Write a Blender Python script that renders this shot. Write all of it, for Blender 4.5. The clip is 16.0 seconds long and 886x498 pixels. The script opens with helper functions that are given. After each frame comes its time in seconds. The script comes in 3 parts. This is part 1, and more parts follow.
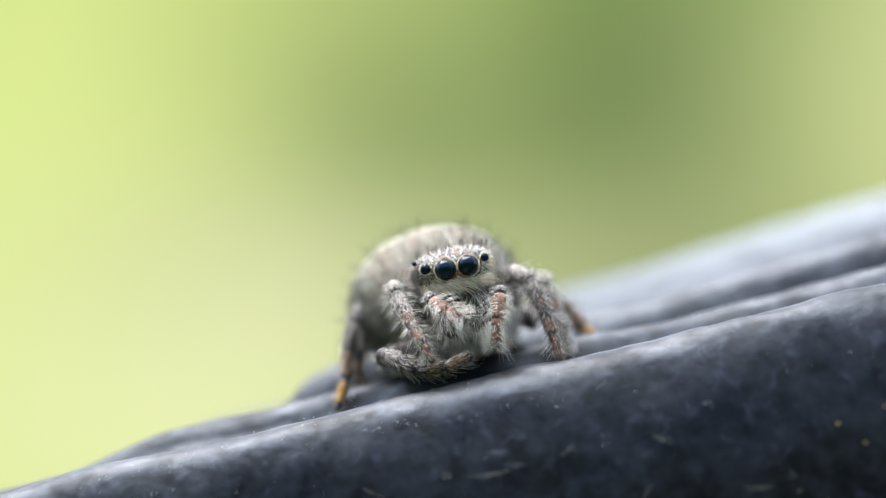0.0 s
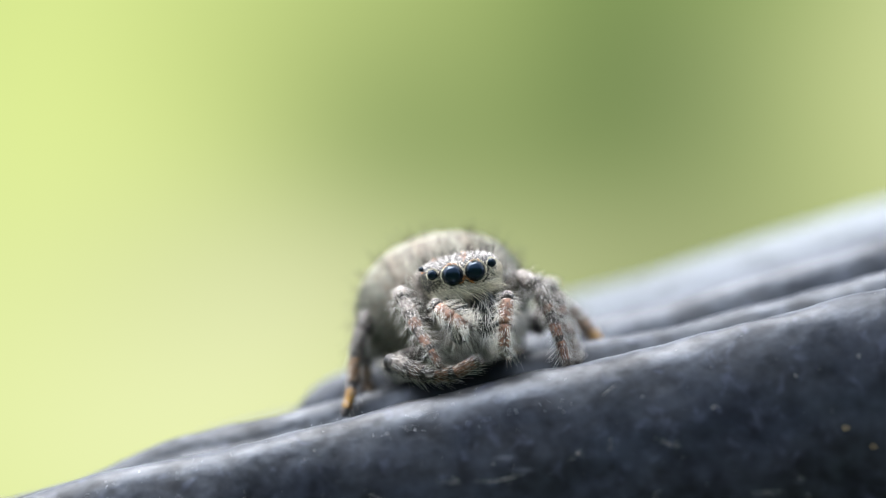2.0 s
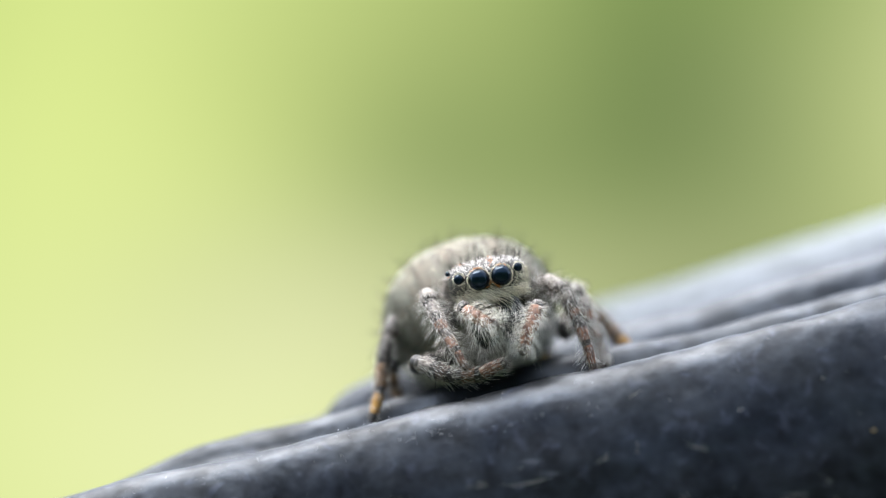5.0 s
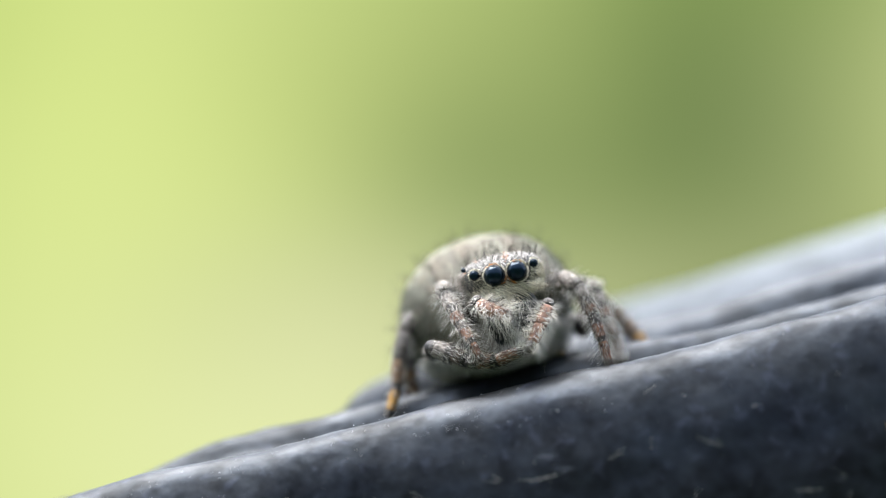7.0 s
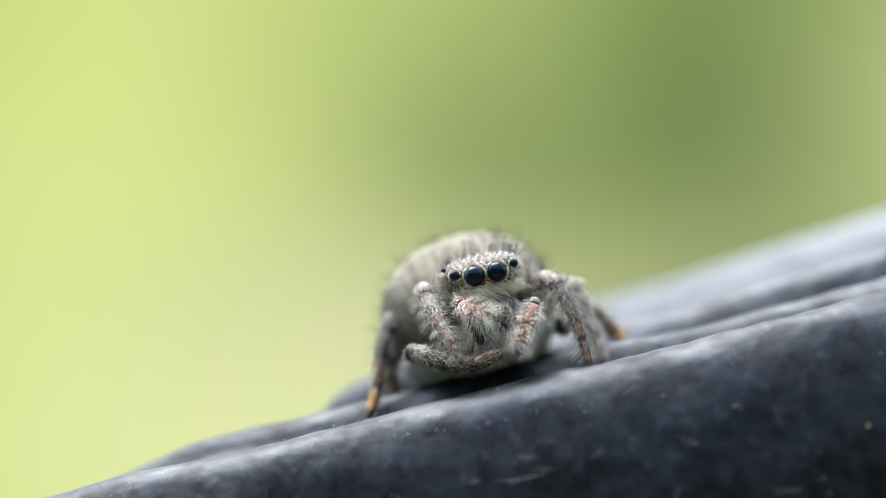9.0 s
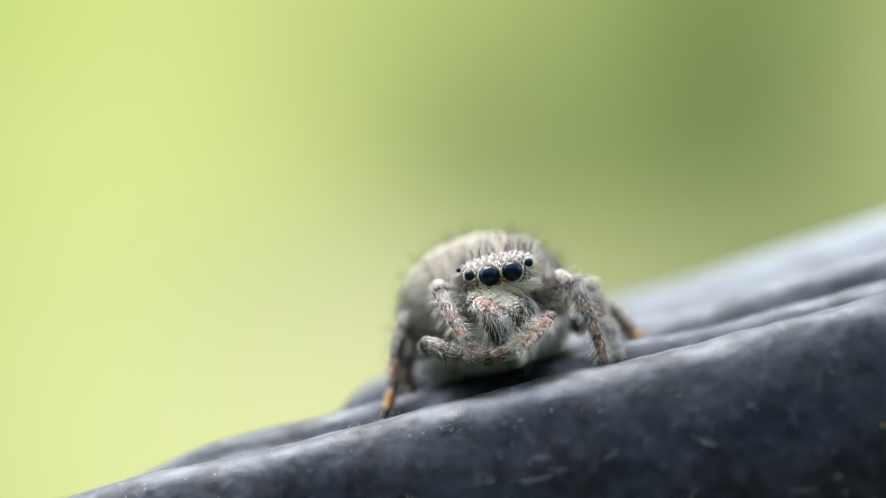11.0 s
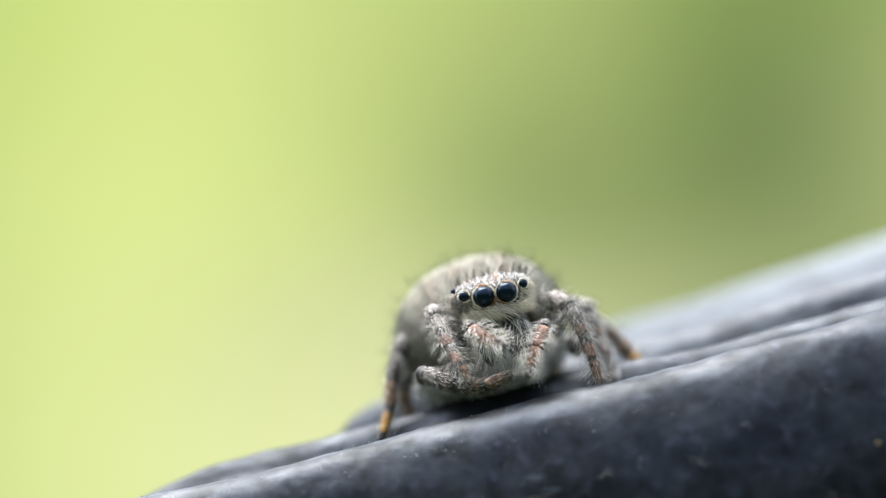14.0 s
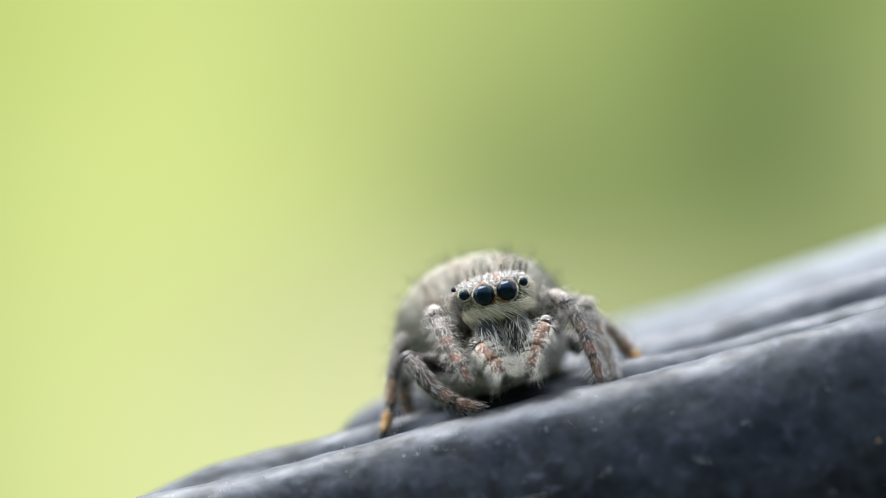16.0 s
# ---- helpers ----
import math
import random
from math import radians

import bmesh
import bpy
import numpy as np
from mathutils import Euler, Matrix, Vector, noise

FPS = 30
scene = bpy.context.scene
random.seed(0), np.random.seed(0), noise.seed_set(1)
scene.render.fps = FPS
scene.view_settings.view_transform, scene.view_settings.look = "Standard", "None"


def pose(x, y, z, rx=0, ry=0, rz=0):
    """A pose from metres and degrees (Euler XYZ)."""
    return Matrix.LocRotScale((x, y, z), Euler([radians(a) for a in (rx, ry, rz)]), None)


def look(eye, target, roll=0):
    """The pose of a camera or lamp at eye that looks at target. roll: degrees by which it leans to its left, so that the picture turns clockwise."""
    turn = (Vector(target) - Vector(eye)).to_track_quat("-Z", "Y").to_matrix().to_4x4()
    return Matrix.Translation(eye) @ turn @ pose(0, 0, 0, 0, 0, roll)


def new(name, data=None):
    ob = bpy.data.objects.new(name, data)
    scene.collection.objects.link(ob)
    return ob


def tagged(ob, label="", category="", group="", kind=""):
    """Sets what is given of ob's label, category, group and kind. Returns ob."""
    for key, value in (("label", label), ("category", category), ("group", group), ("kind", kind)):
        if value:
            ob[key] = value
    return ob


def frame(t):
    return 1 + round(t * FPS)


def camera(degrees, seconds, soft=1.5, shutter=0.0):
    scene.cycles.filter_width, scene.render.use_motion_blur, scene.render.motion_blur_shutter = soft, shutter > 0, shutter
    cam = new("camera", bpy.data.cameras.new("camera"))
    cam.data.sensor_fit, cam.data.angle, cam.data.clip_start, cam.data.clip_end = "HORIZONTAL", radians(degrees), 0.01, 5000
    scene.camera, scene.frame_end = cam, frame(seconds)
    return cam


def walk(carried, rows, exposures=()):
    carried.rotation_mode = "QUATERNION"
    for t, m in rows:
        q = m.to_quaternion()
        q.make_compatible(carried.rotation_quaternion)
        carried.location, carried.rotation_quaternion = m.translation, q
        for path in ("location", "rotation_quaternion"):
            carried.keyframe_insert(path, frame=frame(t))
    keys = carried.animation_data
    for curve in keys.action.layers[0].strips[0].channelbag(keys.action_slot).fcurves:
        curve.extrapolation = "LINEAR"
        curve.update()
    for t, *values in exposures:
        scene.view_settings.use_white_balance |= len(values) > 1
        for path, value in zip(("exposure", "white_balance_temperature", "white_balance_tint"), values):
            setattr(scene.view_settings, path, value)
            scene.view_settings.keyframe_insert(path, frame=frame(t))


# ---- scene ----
# A jumping spider on folds of dark rubber, seen from very near in a garden.
# Lengths are in millimetres round the spider's eyes; MM and LIFT take them to the world.
MM = 0.001
LIFT = 0.95

cam = camera(20, 16.0, soft=0.62)
cam.data.dof.use_dof = True
cam.data.dof.focus_distance = 0.0805
cam.data.dof.aperture_fstop = 23.0
cam.data.dof.aperture_blades = 0

# seconds, place in mm, turn in degrees
PATH = (
    (0.0, -0.000, -80.969, -0.020, 90.013, -0.016, -0.001),
    (0.5, 0.003, -80.848, -0.047, 90.158, -0.035, 0.171),
    (1.0, 0.013, -80.800, -0.074, 90.293, 0.090, 0.344),
    (1.5, 0.023, -80.873, -0.104, 90.258, 0.109, 0.306),
    (2.0, 0.053, -80.919, -0.133, 90.221, 0.191, 0.196),
    (2.5, 0.086, -80.829, -0.170, 90.229, 0.224, 0.022),
    (3.0, 0.110, -80.928, -0.200, 90.285, 0.272, -0.195),
    (3.5, 0.145, -80.988, -0.255, 90.366, 0.226, -0.248),
    (4.0, 0.225, -80.836, -0.352, 90.499, 0.309, 0.271),
    (6.5, 1.009, -80.890, -1.207, 90.963, 0.452, 1.659),
    (7.0, 1.160, -81.006, -1.248, 91.026, 0.422, 1.937),
    (7.5, 1.303, -81.094, -1.210, 91.061, 0.464, 2.002),
    (8.0, 1.435, -81.063, -1.124, 90.996, 0.425, 2.075),
    (8.5, 1.570, -80.989, -1.024, 91.015, 0.534, 1.808),
    (9.0, 1.690, -80.877, -0.932, 90.803, 0.547, 1.857),
    (11.5, 2.311, -80.831, -0.522, 90.522, 0.805, 2.646),
    (12.0, 2.514, -80.816, -0.500, 90.489, 0.961, 2.677),
    (12.5, 2.749, -80.804, -0.570, 90.632, 0.991, 2.806),
    (13.0, 3.011, -80.754, -0.760, 90.981, 1.079, 2.716),
    (13.5, 3.229, -80.726, -1.009, 91.255, 1.114, 2.815),
    (14.0, 3.381, -80.730, -1.220, 91.490, 1.082, 3.274),
    (14.5, 3.462, -80.638, -1.343, 91.506, 1.084, 3.633),
    (15.0, 3.480, -80.753, -1.338, 91.522, 1.069, 3.595),
    (15.5, 3.457, -80.719, -1.249, 91.317, 1.110, 3.414),
    (16.0, 3.454, -80.706, -1.150, 91.408, 1.208, 3.333),
)
STOPS = 2.38
# the picture darkens and turns a trifle greener on the way
DRIFT = ((0, 0), (4, 0), (6.5, -0.07), (9, -0.09), (11.5, -0.03), (12.5, 0), (14, -0.03), (14.5, -0.04), (16, -0.09))
walk(cam, [(t, pose(x * MM, y * MM, z * MM + LIFT, rx, ry, rz)) for t, x, y, z, rx, ry, rz in PATH], [(t, STOPS + d, 6500 + 100 * min(max((t - 3) / 4, 0), 1), 10 - 1.6 * min(max((t - 3) / 4, 0), 1)) for t, d in DRIFT])

# ---- light ----
world = bpy.data.worlds.new("sky")
scene.world = world
world.use_nodes = True
wn = world.node_tree
SUN_SIDE = radians(-42)
sky = wn.nodes.new("ShaderNodeTexSky")
sky.sky_type = "NISHITA"
sky.sun_disc = False
sky.sun_elevation = radians(66)
sky.sun_rotation = SUN_SIDE
sky.air_density = 1.0
sky.dust_density = 2.5
sky.ozone_density = 1.0
haze = wn.nodes.new("ShaderNodeHueSaturation")  # thin cloud
haze.inputs["Saturation"].default_value = 0.56
wn.links.new(sky.outputs[0], haze.inputs["Color"])
wn.links.new(haze.outputs[0], wn.nodes["Background"].inputs[0])
wn.nodes["Background"].inputs[1].default_value = 0.14

sun = new("sun", bpy.data.lights.new("sun", "SUN"))
sun.data.energy = 1.7
sun.data.angle = radians(50)
sun.data.color = (1.0, 1.0, 1.0)
sun.matrix_world = look((math.sin(SUN_SIDE) * 2.45, math.cos(SUN_SIDE) * 2.45, LIFT + 5.5), (0, 0, LIFT))


# ---- materials ----
class Nodes:
    """Short notation for a node material."""

    def __init__(self, name, rough=0.6, spec=0.5, metal=0.0):
        self.mat = bpy.data.materials.new(name)
        self.mat.use_nodes = True
        self.tree = self.mat.node_tree
        self.bsdf = self.tree.nodes["Principled BSDF"]
        self.bsdf.inputs["Roughness"].default_value = rough
        self.bsdf.inputs["Specular IOR Level"].default_value = spec
        self.bsdf.inputs["Metallic"].default_value = metal

    def add(self, kind, **values):
        n = self.tree.nodes.new(kind)
        for k, v in values.items():
            n.inputs[k].default_value = v
        return n

    def link(self, a, b):
        self.tree.links.new(a, b)

    def coords(self):
        return self.add("ShaderNodeTexCoord").outputs["Object"]

    def noise(self, vec, scale, detail=4.0, rough=0.55):
        n = self.add("ShaderNodeTexNoise", Scale=scale, Detail=detail, Roughness=rough)
        self.link(vec, n.inputs["Vector"])
        return n.outputs["Fac"]

    def ramp(self, fac, *stops):
        n = self.add("ShaderNodeValToRGB")
        n.color_ramp.interpolation = "B_SPLINE" if len(stops) > 6 else "LINEAR"
        el = n.color_ramp.elements
        while len(el) < len(stops):
            el.new(0.5)
        for e, (p, c) in zip(el, stops):
            e.position = p
            e.color = (*c, 1) if len(c) == 3 else c
        self.link(fac, n.inputs[0])
        return n.outputs[0]

    def mix(self, fac, a, b, how="MIX"):
        n = self.tree.nodes.new("ShaderNodeMix")
        n.data_type, n.blend_type = "RGBA", how
        for v, slot in ((fac, 0), (a, 6), (b, 7)):
            if isinstance(v, (int, float)):
                n.inputs[slot].default_value = v
            elif isinstance(v, tuple):
                n.inputs[slot].default_value = (*v, 1)
            else:
                self.link(v, n.inputs[slot])
        return n.outputs[2]

    def bump(self, height, strength, distance):
        n = self.add("ShaderNodeBump", Strength=strength, Distance=distance)
        self.link(height, n.inputs["Height"])
        self.link(n.outputs[0], self.bsdf.inputs["Normal"])
        return n

    def color(self, sock):
        self.link(sock, self.bsdf.inputs["Base Color"])
        return self.mat


def grey(v):
    return (v, v, v)


def rubber_material():
    """Weathered dark rubber: mottled, scuffed, with pale traces of dirt and a sheen painted at the rear."""
    m = Nodes("weathered_rubber", 0.4, 0.16)
    m.bsdf.inputs["Specular Tint"].default_value = (0.55, 0.72, 1.0, 1)
    o = m.coords()
    big = m.mix(0.35, m.noise(o, 230, 4, 0.55), m.noise(o, 800, 5, 0.65))
    fine = m.noise(o, 1700, 4, 0.6)
    base = m.ramp(big, (0.42, (0.0022, 0.0022, 0.0020)), (0.50, (0.0045, 0.0050, 0.0048)), (0.61, (0.0095, 0.0110, 0.0118)))
    base = m.mix(0.3, base, m.ramp(fine, (0.35, (0.002, 0.002, 0.002)), (0.75, (0.012, 0.0140, 0.017))))
    scuff = m.add("ShaderNodeTexNoise", Scale=1300.0, Detail=4.0, Roughness=0.6, Distortion=0.5)
    m.link(o, scuff.inputs["Vector"])
    base = m.mix(m.ramp(scuff.outputs["Fac"], (0.58, grey(0.0)), (0.72, grey(0.32))), base, (0.055, 0.062, 0.095))
    tilt = m.add("ShaderNodeMapping")
    tilt.inputs["Rotation"].default_value = (0.5, 0.35, 0.3)
    tilt.inputs["Scale"].default_value = (0.17, 1.0, 1.0)
    m.link(o, tilt.inputs["Vector"])
    bent = m.add("ShaderNodeTexNoise", Scale=2600.0, Detail=3.0, Roughness=0.55, Distortion=0.35)
    m.link(tilt.outputs[0], bent.inputs["Vector"])
    line = bent.outputs["Fac"]
    base = m.mix(m.ramp(line, (0.68, grey(0.0)), (0.79, grey(0.3))), base, (0.13, 0.14, 0.17))
    # the sky's pale sheen on the broad rear hump, painted into the base colour
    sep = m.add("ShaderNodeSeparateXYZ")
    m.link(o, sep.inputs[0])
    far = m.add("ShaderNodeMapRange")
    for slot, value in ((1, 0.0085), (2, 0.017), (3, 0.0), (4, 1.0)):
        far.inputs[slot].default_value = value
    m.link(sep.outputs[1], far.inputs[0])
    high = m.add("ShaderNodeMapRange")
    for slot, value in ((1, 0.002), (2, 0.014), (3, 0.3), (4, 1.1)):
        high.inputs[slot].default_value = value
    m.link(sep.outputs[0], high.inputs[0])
    sky_sheen = m.mix(1.0, m.mix(1.0, far.outputs[0], high.outputs[0], "MULTIPLY"), m.ramp(m.noise(o, 130, 4, 0.6), (0.3, grey(0.45)), (0.7, grey(1.0))), "MULTIPLY")
    base = m.mix(sky_sheen, base, (0.10, 0.108, 0.102))
    m.link(m.ramp(m.noise(o, 500, 5), (0.35, grey(0.32)), (0.7, grey(0.50))), m.bsdf.inputs["Roughness"])
    sheen = m.mix(0.42, m.noise(o, 360, 5, 0.6), m.noise(o, 1700, 4, 0.6))
    m.link(m.ramp(sheen, (0.38, grey(0.07)), (0.62, grey(0.26))), m.bsdf.inputs["Specular IOR Level"])
    h = m.mix(0.2, m.noise(o, 650, 4, 0.5), fine)
    m.bump(h, 0.5, 0.0002)
    return m.color(base)


def hair_material(name, a, b, rough=0.5):
    """Each hair has a tone of its own."""
    m = Nodes(name, rough, 0.35)
    geo = m.add("ShaderNodeNewGeometry")
    return m.color(m.ramp(geo.outputs["Random Per Island"], (0.0, a), (1.0, b)))


def hide_material(name, a, b, scale=6000, rough=0.55):
    """Cuticle with small scales."""
    m = Nodes(name, rough, 0.4)
    o = m.coords()
    n = m.noise(o, scale, 5, 0.6)
    m.bump(m.noise(o, scale * 3, 4), 0.6, 0.00004)
    return m.color(m.ramp(n, (0.40, a), (0.62, b)))


def eye_material():
    m = Nodes("eye_lens", 0.08, 0.27)
    m.bsdf.inputs["Specular Tint"].default_value = (0.45, 0.68, 1.0, 1)
    return m.color(m.mix(0.5, (0.0015, 0.004, 0.008), (0.004, 0.010, 0.018)))


def abdomen_material():
    """Beige hide with brown streaks along the back."""
    m = Nodes("abdomen_hide", 0.7, 0.25)
    o = m.coords()
    stretch = m.add("ShaderNodeMapping")
    stretch.inputs["Scale"].default_value = (1.0, 0.25, 0.6)
    m.link(o, stretch.inputs["Vector"])
    streak = m.noise(stretch.outputs[0], 1500, 4, 0.6)
    blotch = m.noise(o, 350, 4)
    c = m.ramp(blotch, (0.35, (0.14, 0.135, 0.108)), (0.65, (0.24, 0.232, 0.188)))
    c = m.mix(m.ramp(streak, (0.42, grey(0.0)), (0.60, grey(0.75))), c, (0.16, 0.12, 0.09))
    m.bump(streak, 0.4, 0.00008)
    return m.color(c)


def backdrop_material():
    """The garden far out of focus, its daylight painted as emission: glowing soft masses of leaves and light."""
    m = Nodes("glowing_garden", 1.0, 0.0)
    o = m.coords()
    sep = m.add("ShaderNodeSeparateXYZ")
    m.link(o, sep.inputs[0])
    x, z = sep.outputs[0], sep.outputs[2]

    def calc(op, a, b=None):
        n = m.tree.nodes.new("ShaderNodeMath")
        n.operation = op
        for i, v in enumerate((a, b)):
            if v is None:
                continue
            if isinstance(v, (int, float)):
                n.inputs[i].default_value = v
            else:
                m.link(v, n.inputs[i])
        return n.outputs[0]

    def mass(cx, cz, sx, sz, amount):
        dx = calc("DIVIDE", calc("SUBTRACT", x, cx), sx)
        dz = calc("DIVIDE", calc("SUBTRACT", z, cz), sz)
        r = calc("ADD", calc("MULTIPLY", dx, dx), calc("MULTIPLY", dz, dz))
        return calc("MULTIPLY", calc("POWER", 2.71828, calc("MULTIPLY", r, -1.0)), amount)

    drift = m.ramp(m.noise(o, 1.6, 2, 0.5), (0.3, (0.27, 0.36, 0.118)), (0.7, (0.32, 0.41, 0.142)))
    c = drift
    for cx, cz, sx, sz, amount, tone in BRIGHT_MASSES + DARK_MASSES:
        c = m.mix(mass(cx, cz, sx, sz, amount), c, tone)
    # the daylight on the garden is emitted here, whatever the sun does
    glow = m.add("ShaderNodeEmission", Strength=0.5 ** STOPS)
    m.link(c, glow.inputs["Color"])
    out = m.tree.nodes["Material Output"]
    m.link(glow.outputs[0], out.inputs["Surface"])
    return m.mat


# soft masses on the backdrop: centre (m), half widths (m), weight, tone
BRIGHT_MASSES = (
    (-1.09, 0.02, 0.84, 3.00, 0.96, (0.761, 0.880, 0.312)),
    (1.33, 0.30, 0.51, 1.50, 0.99, (0.658, 0.726, 0.335)),
    (-0.41, 0.99, 0.60, 0.25, 0.50, (0.624, 0.754, 0.272)),
    (-0.57, 0.50, 0.24, 0.14, 0.20, (0.509, 0.622, 0.207)),
    (-1.44, 0.75, 0.30, 0.26, 0.51, (0.561, 0.706, 0.189)),
    (-0.58, -0.42, 0.77, 0.48, 0.91, (0.855, 0.910, 0.479)),
    (-0.19, -0.06, 0.64, 0.23, 0.78, (0.615, 0.644, 0.356)),
    (0.57, -0.04, 0.45, 0.21, 0.55, (0.388, 0.416, 0.217)),
)
DARK_MASSES = (
    (-0.12, 0.32, 0.31, 0.24, 0.57, (0.204, 0.284, 0.106)),
    (0.08, 0.22, 0.27, 0.19, 0.32, (0.219, 0.296, 0.101)),
    (0.34, 0.34, 0.21, 0.20, 0.52, (0.137, 0.205, 0.073)),
    (0.41, 0.63, 0.19, 0.26, 0.51, (0.153, 0.232, 0.079)),
    (0.64, 0.86, 0.35, 0.26, 0.53, (0.196, 0.311, 0.072)),
    (0.63, 0.39, 0.20, 0.34, 0.48, (0.212, 0.272, 0.125)),
    (-0.43, -0.18, 0.32, 0.23, 0.36, (0.920, 0.966, 0.559)),
    (0.46, 0.44, 0.16, 0.30, 0.26, (0.124, 0.184, 0.060)),
)


def lawn_material():
    m = Nodes("lawn", 0.9, 0.2)
    o = m.coords()
    c = m.ramp(m.noise(o, 3, 5), (0.35, (0.035, 0.055, 0.02)), (0.7, (0.08, 0.10, 0.045)))
    m.bump(m.noise(o, 120, 4), 0.6, 0.02)
    return m.color(c)


RUBBER = rubber_material()
GRIT = hair_material("pale_grit", (0.04, 0.042, 0.045), (0.24, 0.24, 0.225), 0.9)
GREY_HIDE = hide_material("grey_scaled_hide", (0.016, 0.014, 0.013), (0.095, 0.081, 0.075))
PALE_HIDE = hide_material("pale_scaled_hide", (0.07, 0.058, 0.052), (0.29, 0.255, 0.23))
BROWN_HIDE = hide_material("red_brown_hide", (0.068, 0.033, 0.022), (0.31, 0.147, 0.09))
DARK_BROWN = hide_material("dark_brown_hide", (0.025, 0.016, 0.012), (0.12, 0.075, 0.055))
FEELER_HIDE = hide_material("feeler_hide", (0.058, 0.028, 0.019), (0.27, 0.135, 0.085))
BLACK_HIDE = hide_material("black_banded_hide", (0.009, 0.008, 0.008), (0.045, 0.038, 0.034))
AMBER_HIDE = hide_material("amber_hide", (0.22, 0.10, 0.015), (0.50, 0.27, 0.05))
TAWNY_HIDE = hide_material("tawny_hide", (0.055, 0.026, 0.009), (0.21, 0.105, 0.033))
DARK_HIDE = hide_material("dark_jaw_hide", (0.006, 0.007, 0.008), (0.032, 0.033, 0.037), rough=0.4)
ABDOMEN = abdomen_material()
EYE = eye_material()
WHITE_HAIR = hair_material("white_hair", (0.45, 0.43, 0.40), (0.98, 0.96, 0.90))
CREAM_HAIR = hair_material("cream_hair", (0.32, 0.28, 0.205), (0.95, 0.89, 0.74))
BEIGE_HAIR = hair_material("beige_hair", (0.120, 0.123, 0.097), (0.268, 0.274, 0.217))
SILVER_HAIR = hair_material("silver_scale", (0.15, 0.137, 0.13), (0.85, 0.81, 0.77))
GREY_HAIR = hair_material("grey_hair", (0.10, 0.083, 0.073), (0.46, 0.415, 0.37))
BROWN_HAIR = hair_material("brown_hair", (0.13, 0.095, 0.07), (0.28, 0.22, 0.16))
STREAK_HAIR = hair_material("streak_hair", (0.035, 0.028, 0.022), (0.13, 0.10, 0.076))
RIM_LIT_HAIR = hair_material("rim_lit_hair", (0.29, 0.285, 0.215), (0.55, 0.54, 0.425))
DARK_HAIR = hair_material("dark_bristle", (0.015, 0.012, 0.010), (0.06, 0.05, 0.04))
ORANGE_HAIR = hair_material("orange_scale", (0.28, 0.08, 0.02), (0.60, 0.24, 0.07))

CREST_GLINT = hair_material("white_glint", (0.09, 0.10, 0.12), (0.42, 0.43, 0.45), 0.8)
AMBER_GRIT = hair_material("amber_grit", (0.13, 0.095, 0.045), (0.20, 0.15, 0.075), 0.8)

LEAF = hair_material("added_hedge_leaf", (0.03, 0.06, 0.015), (0.09, 0.15, 0.04), 0.5)

rng = np.random.default_rng(7)


# ---- mesh helpers ----
def mesh_from(name, pieces, smooth=True):
    """One mesh out of (vertices in mm, faces, material) pieces."""
    verts, faces, slots, mats = [], [], [], []
    base = 0
    for v, f, mat in pieces:
        v = np.asarray(v, float)
        verts.append(v)
        if mat not in mats:
            mats.append(mat)
        k = mats.index(mat)
        for face in f:
            faces.append([i + base for i in face])
        slots += [k] * len(f)
        base += len(v)
    me = bpy.data.meshes.new(name)
    me.from_pydata((np.concatenate(verts) * MM).tolist(), [], faces)
    for mat in mats:
        me.materials.append(mat)
    me.polygons.foreach_set("material_index", slots)
    me.polygons.foreach_set("use_smooth", [smooth] * len(faces))
    me.update()
    return me


def part(name, me, parent, place=None, label=""):
    ob = new(name, me)
    ob.parent = parent
    if place is not None:
        ob.matrix_local = place
    return tagged(ob, label=label)


def grid_faces(rows, cols, closed=True):
    out = []
    for i in range(rows - 1):
        for j in range(cols if closed else cols - 1):
            k = (j + 1) % cols
            out.append((i * cols + j, i * cols + k, (i + 1) * cols + k, (i + 1) * cols + j))
    return out


def unit(v):
    v = np.asarray(v, float)
    return v / np.maximum(np.linalg.norm(v, axis=-1, keepdims=True), 1e-9)


def hairs(roots, ways, lengths, radius, bend, mat):
    """Tapered curved hairs: roots, directions, lengths (mm); bend: sideways offset of the tips."""
    roots, ways = np.asarray(roots, float), unit(ways)
    n = len(roots)
    lengths = np.broadcast_to(lengths, (n,))[:, None]
    bend = np.broadcast_to(bend, (n, 3)) * lengths
    side = unit(np.cross(ways, rng.normal(size=(n, 3))))
    other = np.cross(ways, side)
    rad = np.broadcast_to(radius, (n,))[:, None]
    rings = []
    for s, w in ((0.0, 1.0), (0.4, 0.85), (0.75, 0.55)):
        c = roots + ways * lengths * s + bend * s * s
        for a in range(3):
            q = a * 2.0944
            rings.append(c + (side * math.cos(q) + other * math.sin(q)) * rad * w)
    tip = roots + ways * lengths + bend
    v = np.stack(rings + [tip], 1).reshape(-1, 3)
    f = []
    for i in range(n):
        b = i * 10
        for r in (0, 3):
            for a in range(3):
                k = (a + 1) % 3
                f.append((b + r + a, b + r + k, b + r + 3 + k, b + r + 3 + a))
        for a in range(3):
            f.append((b + 6 + a, b + 6 + (a + 1) % 3, b + 9))
    return v, f, mat


